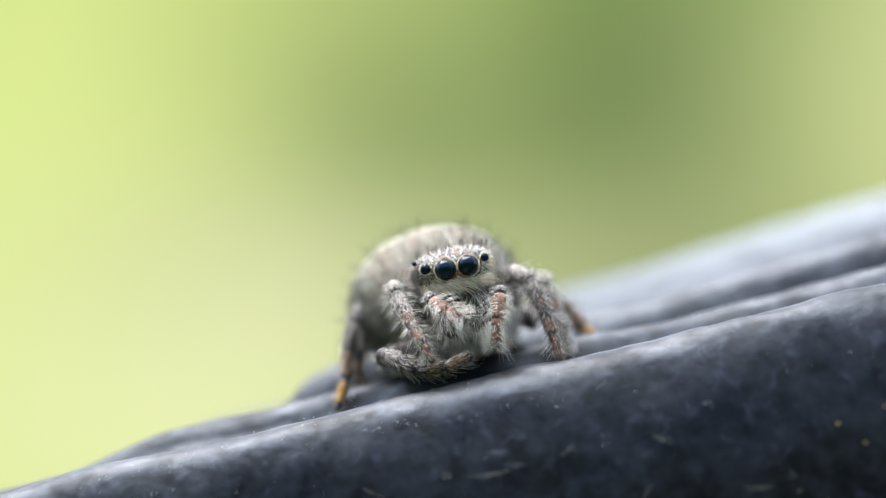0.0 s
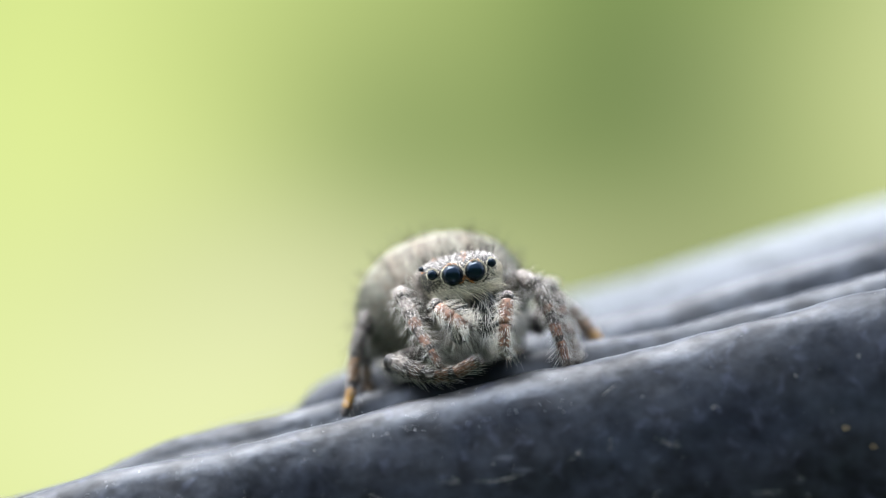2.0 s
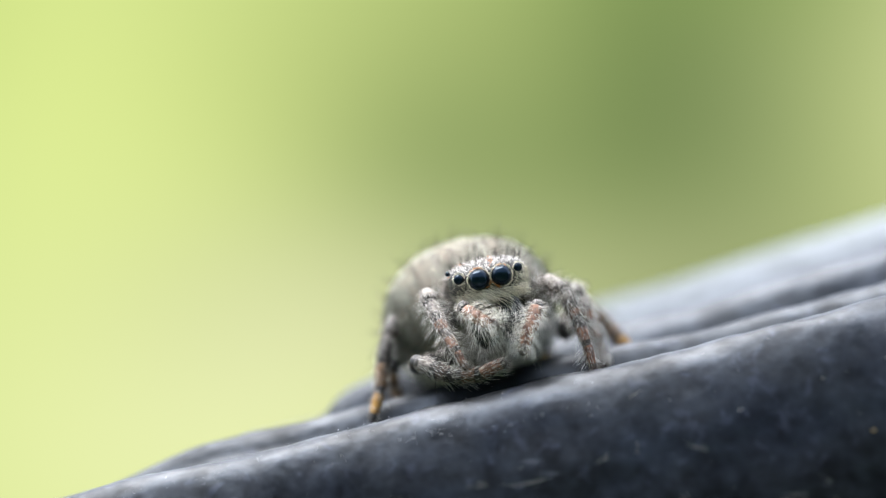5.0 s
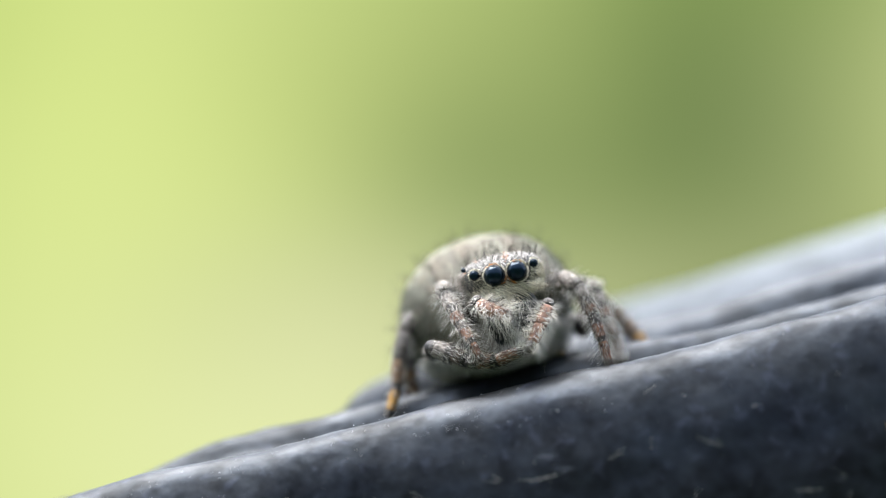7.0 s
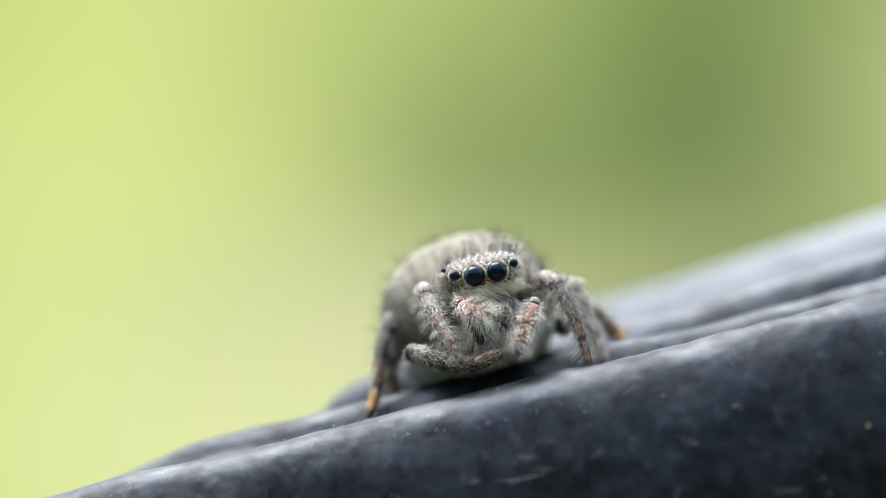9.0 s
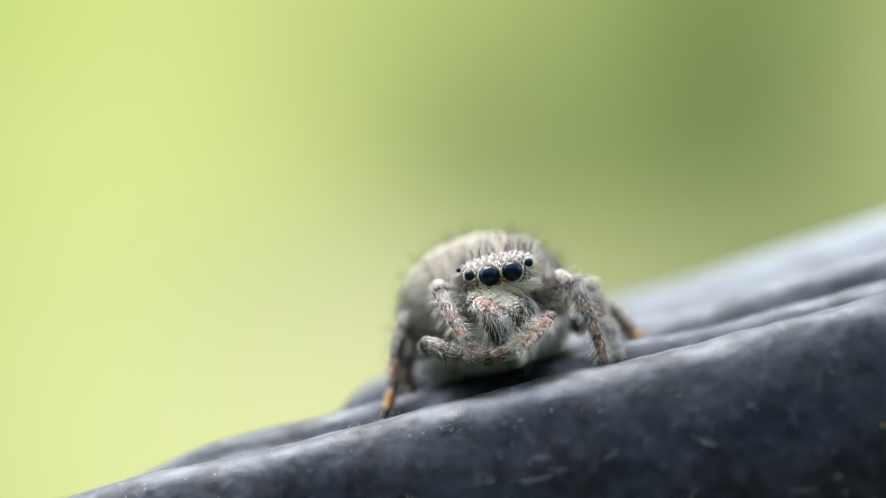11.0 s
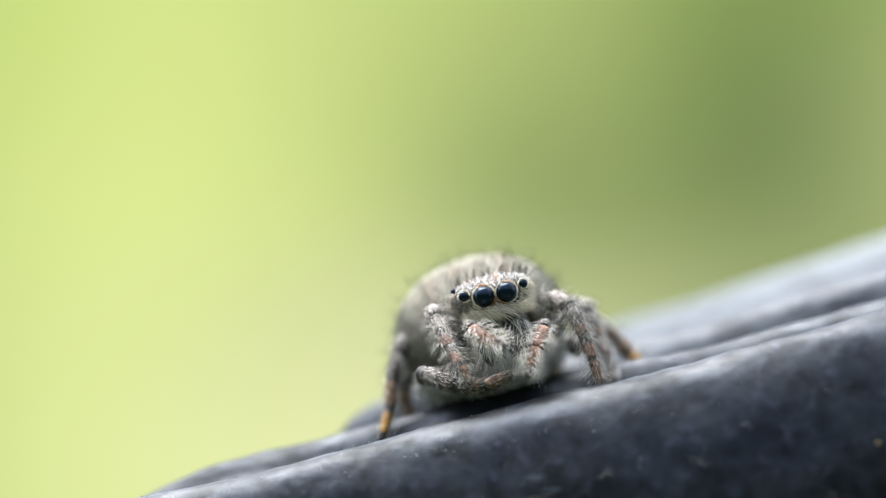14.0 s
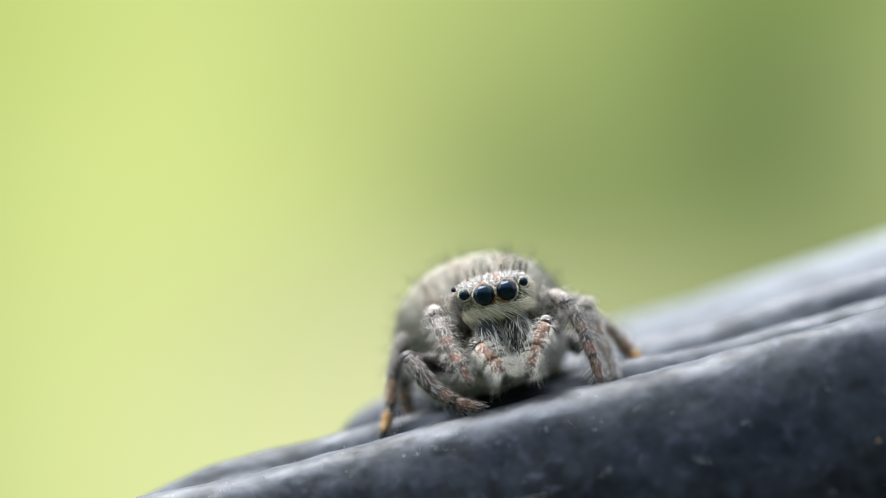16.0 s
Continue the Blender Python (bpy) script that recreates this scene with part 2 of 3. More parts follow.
def blob(half, power=1.0, rows=28, cols=40):
    """A rounded body (superellipsoid) of half widths (x, y, z); poles on the y axis."""
    u = np.linspace(-math.pi / 2, math.pi / 2, rows)[:, None]
    w = np.linspace(0, 2 * math.pi, cols, endpoint=False)[None, :]

    def p(a):
        return np.sign(a) * np.abs(a) ** power

    y = p(np.sin(u)) * np.ones_like(w)
    x = p(np.cos(u)) * p(np.cos(w))
    z = p(np.cos(u)) * p(np.sin(w))
    return np.stack([x * half[0], y * half[1], z * half[2]], -1).reshape(-1, 3), grid_faces(rows, cols)


def on_blob(n, half, power=1.0):
    """Random points on a rounded body and their normals."""
    d = unit(rng.normal(size=(n, 3)))
    e = 2 / power
    s = (np.abs(d) ** e).sum(1, keepdims=True) ** (-1 / e)
    q = d * s
    normal = unit(np.sign(q) * np.abs(q) ** (e - 1) / np.asarray(half))
    return q * np.asarray(half), normal


def frame_at(p, way, up=(0, 0, 1)):
    """A pose with its z axis along way and its origin at p (mm), its x axis level."""
    w = Vector(way).normalized()
    x = Vector(up).cross(w)
    if x.length < 1e-4:
        x = Vector((1, 0, 0))
    x.normalize()
    y = w.cross(x)
    m = Matrix((x, y, w)).transposed().to_4x4()
    m.translation = Vector(p) * MM
    return m


# ---- the place ----
def crest(x):
    """Height of the front fold along x (mm)."""
    xs = (-120, -40, -14.2, -10.6, -7.9, -5.3, -3.35, -1.5, 0.3, 2.1, 3.65, 5.75, 7.6, 9.4, 11.2, 14.25, 40, 120)
    zs = (-34, -14.4, -7.84, -6.93, -6.33, -5.75, -5.28, -4.82, -4.35, -3.9, -3.56, -3.07, -2.70, -2.2, -1.75, -1.02, 5.2, 24)
    return np.mean([np.interp(x + d, xs, zs) for d in np.linspace(-1, 1, 9)], 0)


def ease(x, a, b):
    q = np.clip((x - a) / (b - a), 0, 1)
    return q * q * (3 - 2 * q)


def rounded(x, a, b):
    q = np.clip((x - a) / (b - a), 0, 1)
    return np.sqrt(1 - (1 - q) ** 2)


# across the folds: depth y, drop below the front crest, share of the hump behind
FOLDS = (
    (-9.5, -990, 0), (-9.0, -400, 0), (-8.0, -160, 0), (-6.8, -60, 0), (-6.3, -30, 0), (-5.4, -18, 0), (-4.7, -11.5, 0), (-4.0, -7.6, 0), (-3.2, -4.6, 0),
    (-2.4, -2.55, 0), (-1.65, -1.15, 0), (-1.02, -0.4, 0), (-0.47, -0.07, 0), (0.0, 0.0, 0), (0.45, -0.18, 0), (0.9, -0.60, 0),
    (1.7, -1.0, 0), (2.5, -0.75, 0.0), (3.0, -0.15, 0.0), (3.2, 0.24, 0.0), (3.6, 0.40, 0.0), (4.1, 0.40, 0.0), (4.6, 0.05, 0.0), (5.4, -0.55, 0.0),
    (6.2, -0.55, 0.03), (6.6, -0.25, 0.20), (7.0, 0.0, 0.39), (7.4, 0.1, 0.53), (7.9, 0.1, 0.60), (9.0, 0.1, 0.65), (11.0, 0.1, 0.70), (13.5, 0.1, 0.78),
    (16.5, 0.1, 0.88), (20.0, 0.05, 0.97), (23.0, -0.1, 1.0), (25.5, -0.9, 1.0), (28.0, -3.5, 0.8), (31.0, -12, 0.3), (33.0, -30, 0), (35.0, -80, 0), (37, -200, 0),
    (38, -400, 0), (38.5, -990, 0),
)


def fold_rows(count):
    """The fold profile, finely and smoothly sampled."""
    pts = np.array(FOLDS)
    s = np.concatenate([[0], np.cumsum(np.minimum(np.hypot(np.diff(pts[:, 0]), np.diff(pts[:, 1])), 3.0))])
    at = np.linspace(0, s[-1], count)
    rows = np.stack([np.interp(at, s, pts[:, k]) for k in range(3)], 1)
    soft = rows.copy()
    for _ in range(4):
        soft[1:-1] = (soft[:-2] + 2 * soft[1:-1] + soft[2:]) / 4
    near = 1 - ease(soft[:, 0], 0.3, 2.6)  # the front fold stands a little before the others
    soft[:, 0] -= 1.2 * near
    return soft


def hump(x):
    """How high the rear hump stands over the front crest; it sinks away at the low end."""
    return -1.6 + 1.0 * ease(x, -16, -8) + 1.15 * rounded(x, -5.3, -3.2) + 1.05 * ease(x, -4.5, 6) + 0.8 * ease(x, 4, 20)


def shallow(x, y):
    """The valley behind the front fold fills up towards the low end."""
    return 0.6 * (1 - ease(x, -8.0, -4.0)) * ease(y, 0.5, 1.4) * (1 - ease(y, 1.9, 3.0))


def knob(x, y):
    """The rounded low end of the rear hump."""
    return 0.65 * rounded(x, -6.0, -4.4) * (1 - ease(x, -3.0, 2.0)) * ease(y, 6.3, 7.6) * (1 - ease(y, 9.0, 14.0))


def second(x, y):
    """The second fold fades out at the low end."""
    return (-0.75 * (1 - ease(x, -14.2, -8.8)) - 0.2 * ease(x, 2, 7)) * ease(y, 2.0, 3.2) * (1 - ease(y, 8, 12)) + shallow(x, y) + knob(x, y)


def surface(x, y):
    """Height of the upper rubber surface at x, y (mm)."""
    top = np.array([r for r in FOLDS if -1.5 < r[0] < 24])
    h = np.interp(y, top[:, 0], top[:, 1]) + np.interp(y, top[:, 0], top[:, 2]) * hump(x) + second(x, y)
    return float(crest(np.array([x]))[0] + h)


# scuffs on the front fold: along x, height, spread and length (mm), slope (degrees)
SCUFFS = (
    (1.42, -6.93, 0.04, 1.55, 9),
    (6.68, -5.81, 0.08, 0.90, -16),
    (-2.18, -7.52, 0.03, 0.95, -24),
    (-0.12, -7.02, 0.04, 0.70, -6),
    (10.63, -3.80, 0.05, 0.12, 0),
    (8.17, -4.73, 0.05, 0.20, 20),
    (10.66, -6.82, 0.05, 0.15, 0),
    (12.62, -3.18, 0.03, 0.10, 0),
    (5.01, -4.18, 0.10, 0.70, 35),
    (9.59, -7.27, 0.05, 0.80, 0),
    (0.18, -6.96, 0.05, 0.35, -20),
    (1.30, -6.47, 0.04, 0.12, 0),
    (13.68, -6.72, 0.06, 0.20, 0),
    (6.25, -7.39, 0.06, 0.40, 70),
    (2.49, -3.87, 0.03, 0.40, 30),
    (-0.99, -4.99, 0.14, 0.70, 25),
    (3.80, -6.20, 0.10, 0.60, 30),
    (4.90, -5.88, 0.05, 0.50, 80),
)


# single amber specks: along x, height (mm)
AMBER_SPECKS = ((12.08, -5.35), (13.52, -4.83), (12.9, -5.9))


def stroke(points, radius):
    """A thin uneven scratch mark along the points, lying on the rubber."""
    k = len(points)
    swell = radius * np.sqrt(np.clip(np.sin(np.linspace(0.05, math.pi - 0.05, k)), 0, 1)) * rng.uniform(0.35, 1.0, k)
    ring = np.array([(0, 0, 1), (0, -0.6, 0), (0, 0, -1), (0, 0.6, 0)])
    v = np.asarray(points)[:, None, :] + ring[None] * swell[:, None, None]
    return v.reshape(-1, 3), grid_faces(k, 4), GRIT


def rubber_folds():
    xs = np.concatenate([np.linspace(-110, -24, 30), np.linspace(-23.6, 23.6, 330), np.linspace(24, 110, 30)])
    rows = fold_rows(300)
    v = np.zeros((len(xs), len(rows), 3))
    cz = crest(xs) * 0.987 + 0.08
    hp = hump(xs)
    for i, x in enumerate(xs):
        z = cz[i] * np.clip(1 + (rows[:, 1] + 60) / 300, 0, 1) + rows[:, 1] + rows[:, 2] * hp[i] + second(x, rows[:, 0])
        v[i, :, 0], v[i, :, 1], v[i, :, 2] = x, rows[:, 0], z
    for i in range(len(xs)):
        for j in range(len(rows)):
            p = Vector(v[i, j])
            q = Vector((p.x * 0.35, p.y * 0.8, p.z * 0.5))
            a = noise.noise(q * 0.9) * 0.16 + noise.noise(q * 3.1) * 0.05 + noise.noise(p * 2.7) * 0.018
            a *= 1 - 0.65 * float(ease(p.y, 5.0, 8.0))
            v[i, j, 2] += a
            v[i, j, 1] += a * 0.7
    inside = [(i, j) for i in range(len(xs)) for j in range(len(rows)) if abs(xs[i]) < 22 and -5.5 < rows[j, 0] < 2.0]
    low = v[:, :, 2] < -940
    v[:, :, 2] = np.where(low, -950.5, v[:, :, 2])
    n, k = len(xs), len(rows)
    faces = grid_faces(n, k, closed=False)
    faces = [f[::-1] for f in faces]
    faces.append(tuple(range(k)))
    faces.append(tuple(range((n - 1) * k, n * k))[::-1])
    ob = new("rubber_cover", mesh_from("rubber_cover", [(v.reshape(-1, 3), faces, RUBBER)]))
    ob.location = (0, 0, LIFT)
    tagged(ob, "weathered dark grey rubber cover with long rounded folds, dusty and scuffed, sky sheen painted on the rear fold", "rubber cover")
    # dust and grit that clings to the rubber, and grains that stand for glints
    sets = []
    lump, lump_faces = blob((1, 1, 1), 1.0, 5, 6)
    crest_row = int(np.argmax(rows[:, 0] > -1.3))

    def grain(at, size, mat, flat=0.6):
        shape = lump * (1 + rng.normal(size=lump.shape) * 0.25) * np.array((size * rng.uniform(0.8, 2.2), size * flat, size * 0.7))
        sets.append((shape + np.asarray(at), lump_faces, mat))

    def on_front(px, pz):
        column = v[int(np.argmin(np.abs(xs - px))), 40:crest_row + 1]
        return (px, float(np.interp(pz, column[:, 2], column[:, 1])), pz)

    for k in rng.choice(len(inside), 420, replace=False):
        i, j = inside[k]
        grain(v[i, j], 0.010 + 0.034 * rng.random() ** 6, GRIT)
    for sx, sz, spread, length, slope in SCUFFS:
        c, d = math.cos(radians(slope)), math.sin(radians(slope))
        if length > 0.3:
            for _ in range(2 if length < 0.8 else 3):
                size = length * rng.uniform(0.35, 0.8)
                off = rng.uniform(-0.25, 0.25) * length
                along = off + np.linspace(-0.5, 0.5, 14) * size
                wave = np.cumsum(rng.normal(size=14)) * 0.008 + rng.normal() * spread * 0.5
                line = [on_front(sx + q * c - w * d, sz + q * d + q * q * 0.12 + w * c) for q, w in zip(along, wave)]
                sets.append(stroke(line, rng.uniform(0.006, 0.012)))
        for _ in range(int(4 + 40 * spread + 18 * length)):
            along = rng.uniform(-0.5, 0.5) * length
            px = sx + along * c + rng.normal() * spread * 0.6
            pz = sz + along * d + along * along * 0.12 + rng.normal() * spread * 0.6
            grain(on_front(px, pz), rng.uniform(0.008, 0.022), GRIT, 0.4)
    # glints on the upper edge of the front fold, painted as bright grains in loose clusters
    for _ in range(34):
        cx, drop = rng.uniform(-13.5, 3.5), rng.uniform(0.1, 1.3)
        for _ in range(int(rng.integers(2, 8))):
            px = cx + rng.normal() * 0.26
            pz = float(crest(np.array([px]))[0]) * 0.987 + 0.08 - drop + rng.normal() * 0.10
            grain(on_front(px, pz), rng.uniform(0.010, 0.026), CREST_GLINT, 0.8)
    for px, pz in AMBER_SPECKS:
        for _ in range(5):
            grain(on_front(px + rng.normal() * 0.03, pz + rng.normal() * 0.03), 0.035, AMBER_GRIT, 0.5)
    grit_and_glints = part("grit_and_glints", mesh_from("grit_and_glints", sets), ob, label="pale grains of dust, and bright grains painted as crest glints")
    tagged(grit_and_glints, kind="stuff")
    return ob


def ground():
    v = [(-60e3, -60e3, 0), (60e3, -60e3, 0), (60e3, 60e3, 0), (-60e3, 60e3, 0)]
    ob = new("ground", mesh_from("ground", [(v, [(0, 1, 2, 3)], lawn_material())], False))
    return tagged(ob, "green lawn", "ground", kind="structure")


def backdrop():
    cols = 24
    v = []
    for zz in (-0.95, 1.3):
        for i in range(cols + 1):
            a = radians(-80 + 160 * i / cols)
            v.append((math.sin(a) * 6.2e3, math.cos(a) * 6.2e3, zz * 1e3))
    f = [(i, i + 1, cols + 2 + i, cols + 1 + i) for i in range(cols)]
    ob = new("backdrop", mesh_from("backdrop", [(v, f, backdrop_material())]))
    ob.location = (0, 0, LIFT)
    return tagged(ob, "green garden far out of focus, daylight painted in as glow", "backdrop", kind="structure")


def hedge():
    """A dark leafy hedge added unseen behind the camera to block low sky light: many small leaves on a core."""
    core, core_faces = blob((3600, 350, 1500), 0.6, 16, 40)
    core = core + np.array((0, -3300, 1460))
    core[:, 1] -= (core[:, 0] / 3600) ** 2 * -2600
    n = 18000
    p, nrm = on_blob(n, (3600, 350, 1500), 0.6)
    p = p + np.array((0, -3300, 1460)) + nrm * rng.uniform(-20, 120, (n, 1))
    p[:, 1] += (p[:, 0] / 3600) ** 2 * 2600
    a = unit(nrm + rng.normal(size=(n, 3)) * 0.7)
    u = unit(np.cross(a, rng.normal(size=(n, 3)))) * rng.uniform(35, 70, (n, 1))
    w = unit(np.cross(a, u)) * 28
    leaves = np.stack([p - u, p + w, p + u + a * 10, p - w], 1).reshape(-1, 3)
    faces = [(4 * i, 4 * i + 1, 4 * i + 2, 4 * i + 3) for i in range(n)]
    ob = new("hedge", mesh_from("hedge", [(core, core_faces, LEAF), (leaves, faces, LEAF)], False))
    return tagged(ob, "dense dark green leafy hedge, added out of view to block low sky light", "hedge", kind="stuff")


# ---- the spider ----
BASE = Vector((0.2, 3.0, -4.4))
spider = new("jumping_spider")
spider.location = BASE * MM + Vector((0, 0, LIFT))
tagged(spider, "grey hairy jumping spider with black shiny eyes, on dark rubber", "spider")
TO_SPIDER = Matrix.Translation(-BASE * MM)

# the head's own frame: origin between the front eyes, rolled with the slope and turned a little
HEAD = Matrix.Translation(Vector((0.46, 0.0, -0.60)) * MM) @ pose(0, 0, 0, 0, -11, 6)


def in_spider(m):
    return TO_SPIDER @ m


def front_body():
    half, power = (1.33, 1.95, 0.70), 0.70
    centre = np.array((0, 2.02, -0.09))
    v, f = blob(half, power, 40, 60)
    v = v + centre
    # narrower and lower towards the rear
    k = np.clip((v[:, 1] - 1.2) / 2.8, 0, 1)
    v[:, 0] *= 1 - 0.25 * k
    v[:, 2] -= 0.45 * k
    carapace = part("carapace", mesh_from("carapace", [(v, f, BLACK_HIDE)]), spider, in_spider(HEAD), "grey scaled carapace")

    p, n = on_blob(15000, half, power)
    p = p + centre
    k = np.clip((p[:, 1] - 1.2) / 2.8, 0, 1)
    p[:, 0] *= 1 - 0.25 * k
    p[:, 2] -= 0.45 * k
    eyes = np.array([(-0.38, 0, 0.0), (0.38, 0, 0.0), (-1.0, 0.3, 0.14), (0.97, 0.3, 0.16)])
    rads = np.array([0.40, 0.40, 0.22, 0.22])
    clear = np.ones(len(p), bool)
    for e, r in zip(eyes, rads):
        clear &= np.hypot(p[:, 0] - e[0], p[:, 2] - e[2]) + 10 * (p[:, 1] > 1.2) > r
    p, n = p[clear], n[clear]
    jitter = rng.normal(size=p.shape) * 0.25
    top = p[:, 2] > 0.18
    face = (p[:, 1] < 1.5) & ~top
    sides = ~top & ~face
    sets = []
    back = np.array((0, 0.9, 0.1))
    pick = rng.random(len(p))
    w = n * 0.14 + back + jitter * 1.5
    # silver scales lie flat on the crown, with rusty and dark patches between them
    patch = np.array([noise.noise(Vector((q[0] * 3.0, q[1] * 1.2, 4.0))) for q in p])
    rust = top & (patch > 0.30) & (pick < 0.40)
    sooty = top & ~rust & (pick > 0.72)
    silver = top & ~rust & ~sooty
    for k, mat in ((silver, SILVER_HAIR), (rust, ORANGE_HAIR), (sooty, DARK_HAIR)):
        sets.append(hairs(p[k], w[k], rng.uniform(0.10, 0.20, k.sum()), 0.0115, (0, 0, 0.0), mat))
    w = n * 0.2 + jitter * 0.6 + np.array((0.6, 0, -0.45))
    sets.append(hairs(p[face], w[face], rng.uniform(0.07, 0.15, face.sum()), 0.0072, (0.2, 0, -0.2), CREAM_HAIR))
    w = n * 0.6 + jitter + back * 0.6
    sets.append(hairs(p[sides], w[sides], rng.uniform(0.15, 0.4, sides.sum()), 0.011, (0, 0, -0.1), GREY_HAIR))
    part("fur", mesh_from("fur", sets), carapace, label="short white and grey scale hair")

    # the cream fringe under the eyes, combed across the face and drooping over the mouth
    m = 440
    q = np.stack([rng.uniform(-1.2, 1.05, m), rng.uniform(-0.04, 0.1, m), rng.uniform(-0.68, -0.36, m)], 1)
    q[:, 1] += (q[:, 0] / 1.3) ** 2 * 0.35
    lean = rng.normal(size=m) * 0.15
    w = np.stack([0.9 + rng.normal(size=m) * 0.25, np.full(m, -0.30), -0.30 + 0.28 * q[:, 0] + lean], 1)
    size = rng.uniform(0.20, 0.46, m) * np.where(rng.random(m) < 0.15, 1.6, 1.0) * np.clip(1.2 - 0.4 * np.abs(q[:, 0]), 0.5, 1.2)
    fringe = hairs(q, w, size, 0.0078, (0.0, 0.12, -0.42), CREAM_HAIR)
    part("clypeus_fringe", mesh_from("clypeus_fringe", [fringe]), carapace, label="drooping cream hair fringe")

    # erect dark bristles over the head
    m = 84
    q = np.stack([rng.uniform(-1.3, 1.3, m), 0.3 + 2.6 * rng.random(m) ** 0.6, np.full(m, 0.5)], 1)
    q[:, 2] -= 0.12 * (q[:, 0] / 1.25) ** 4
    w = np.stack([q[:, 0] * 0.25, rng.uniform(-0.4, 0.1, m), np.full(m, 1.0)], 1) + rng.normal(size=(m, 3)) * 0.3
    part("bristles", mesh_from("bristles", [hairs(q, w, rng.uniform(0.4, 0.75, m) * (0.7 + 0.2 * q[:, 1]), 0.0105, (0.1, -0.15, 0), DARK_HAIR)]), carapace, label="erect black bristles")

    for (ex, ey, ez), r in zip(((-0.375, 0.16, 0.0), (0.375, 0.16, 0.0), (-1.0, 0.34, 0.13), (0.97, 0.34, 0.15), (-1.27, 0.80, 0.36), (1.08, 1.6, 0.30)),
                                     (0.340, 0.330, 0.168, 0.145, 0.085, 0.085)):
        bv, bf = blob((r, r, r), 1.0, 24, 32)
        eye = part("eye", mesh_from("eye", [(bv, bf, EYE)]), carapace, Matrix.Translation(Vector((ex, ey, ez)) * MM), "glossy black eye lens")
        if r < 0.1:
            continue
        # a rim of small scales lies round the lens
        m = 190 if r > 0.3 else 80
        a = rng.uniform(0, 2 * math.pi, m)
        rr = r * rng.uniform(1.0, 1.10, m)
        q = np.stack([np.cos(a) * rr, rng.uniform(-0.14, 0.02, m), np.sin(a) * rr], 1)
        w = np.stack([np.cos(a) * 0.35 - np.sin(a), np.full(m, -0.2), np.sin(a) * 0.35 + np.cos(a)], 1) + rng.normal(size=(m, 3)) * 0.15
        inner = np.cos(a) * (1 if ex < 0 else -1) > 0.4
        orange = (inner & (np.sin(a) < -0.2)) | ((np.sin(a) > 0.8) & (rng.random(m) < 0.25)) if r > 0.3 else np.zeros(m, bool)
        sets = [hairs(q[~orange], w[~orange], 0.11, 0.008, (0, 0, 0), CREAM_HAIR)]
        if orange.any():
            sets.append(hairs(q[orange], w[orange], 0.13, 0.012, (0, 0, 0), ORANGE_HAIR))
        part("eye_rim", mesh_from("eye_rim", sets), carapace, Matrix.Translation(Vector((ex, ey, ez)) * MM), "cream and orange scales")

    for s in (-1, 1):
        half = (0.44, 0.50, 0.85)
        bv, bf = blob((half[0], half[2], half[1]), 0.85, 24, 32)
        bv = bv[:, [0, 2, 1]]
        hp, hn = on_blob(460, half, 0.85)
        keep = (hp[:, 1] < 0.1) & (hp[:, 2] < 0.5)
        hp, hn = hp[keep], hn[keep]
        fur = hairs(hp, hn * 0.5 + np.array((0, -0.3, -0.9)) + rng.normal(size=hp.shape) * 0.25, rng.uniform(0.35, 0.7, len(hp)), 0.0062, (0, -0.1, -0.15), WHITE_HAIR)
        m = Matrix.Translation(Vector((s * 0.45, 0.55, -1.42)) * MM)
        part("chelicera", mesh_from("chelicera", [(bv, [f[::-1] for f in bf], DARK_HIDE), fur]), spider, in_spider(HEAD @ m), "dark jaw with sparse white hair")

    half = (0.95, 1.5, 0.5)
    bv, bf = blob(half, 0.9)
    hp, hn = on_blob(1600, half, 0.9)
    fur = hairs(hp, hn + rng.normal(size=hp.shape) * 0.4, rng.uniform(0.2, 0.45, len(hp)), 0.011, (0, 0, -0.2), GREY_HAIR)
    part("sternum", mesh_from("sternum", [(bv, bf, GREY_HIDE), fur]), spider, in_spider(HEAD @ Matrix.Translation(Vector((0, 2.2, -1.75)) * MM)), "grey hairy underside")


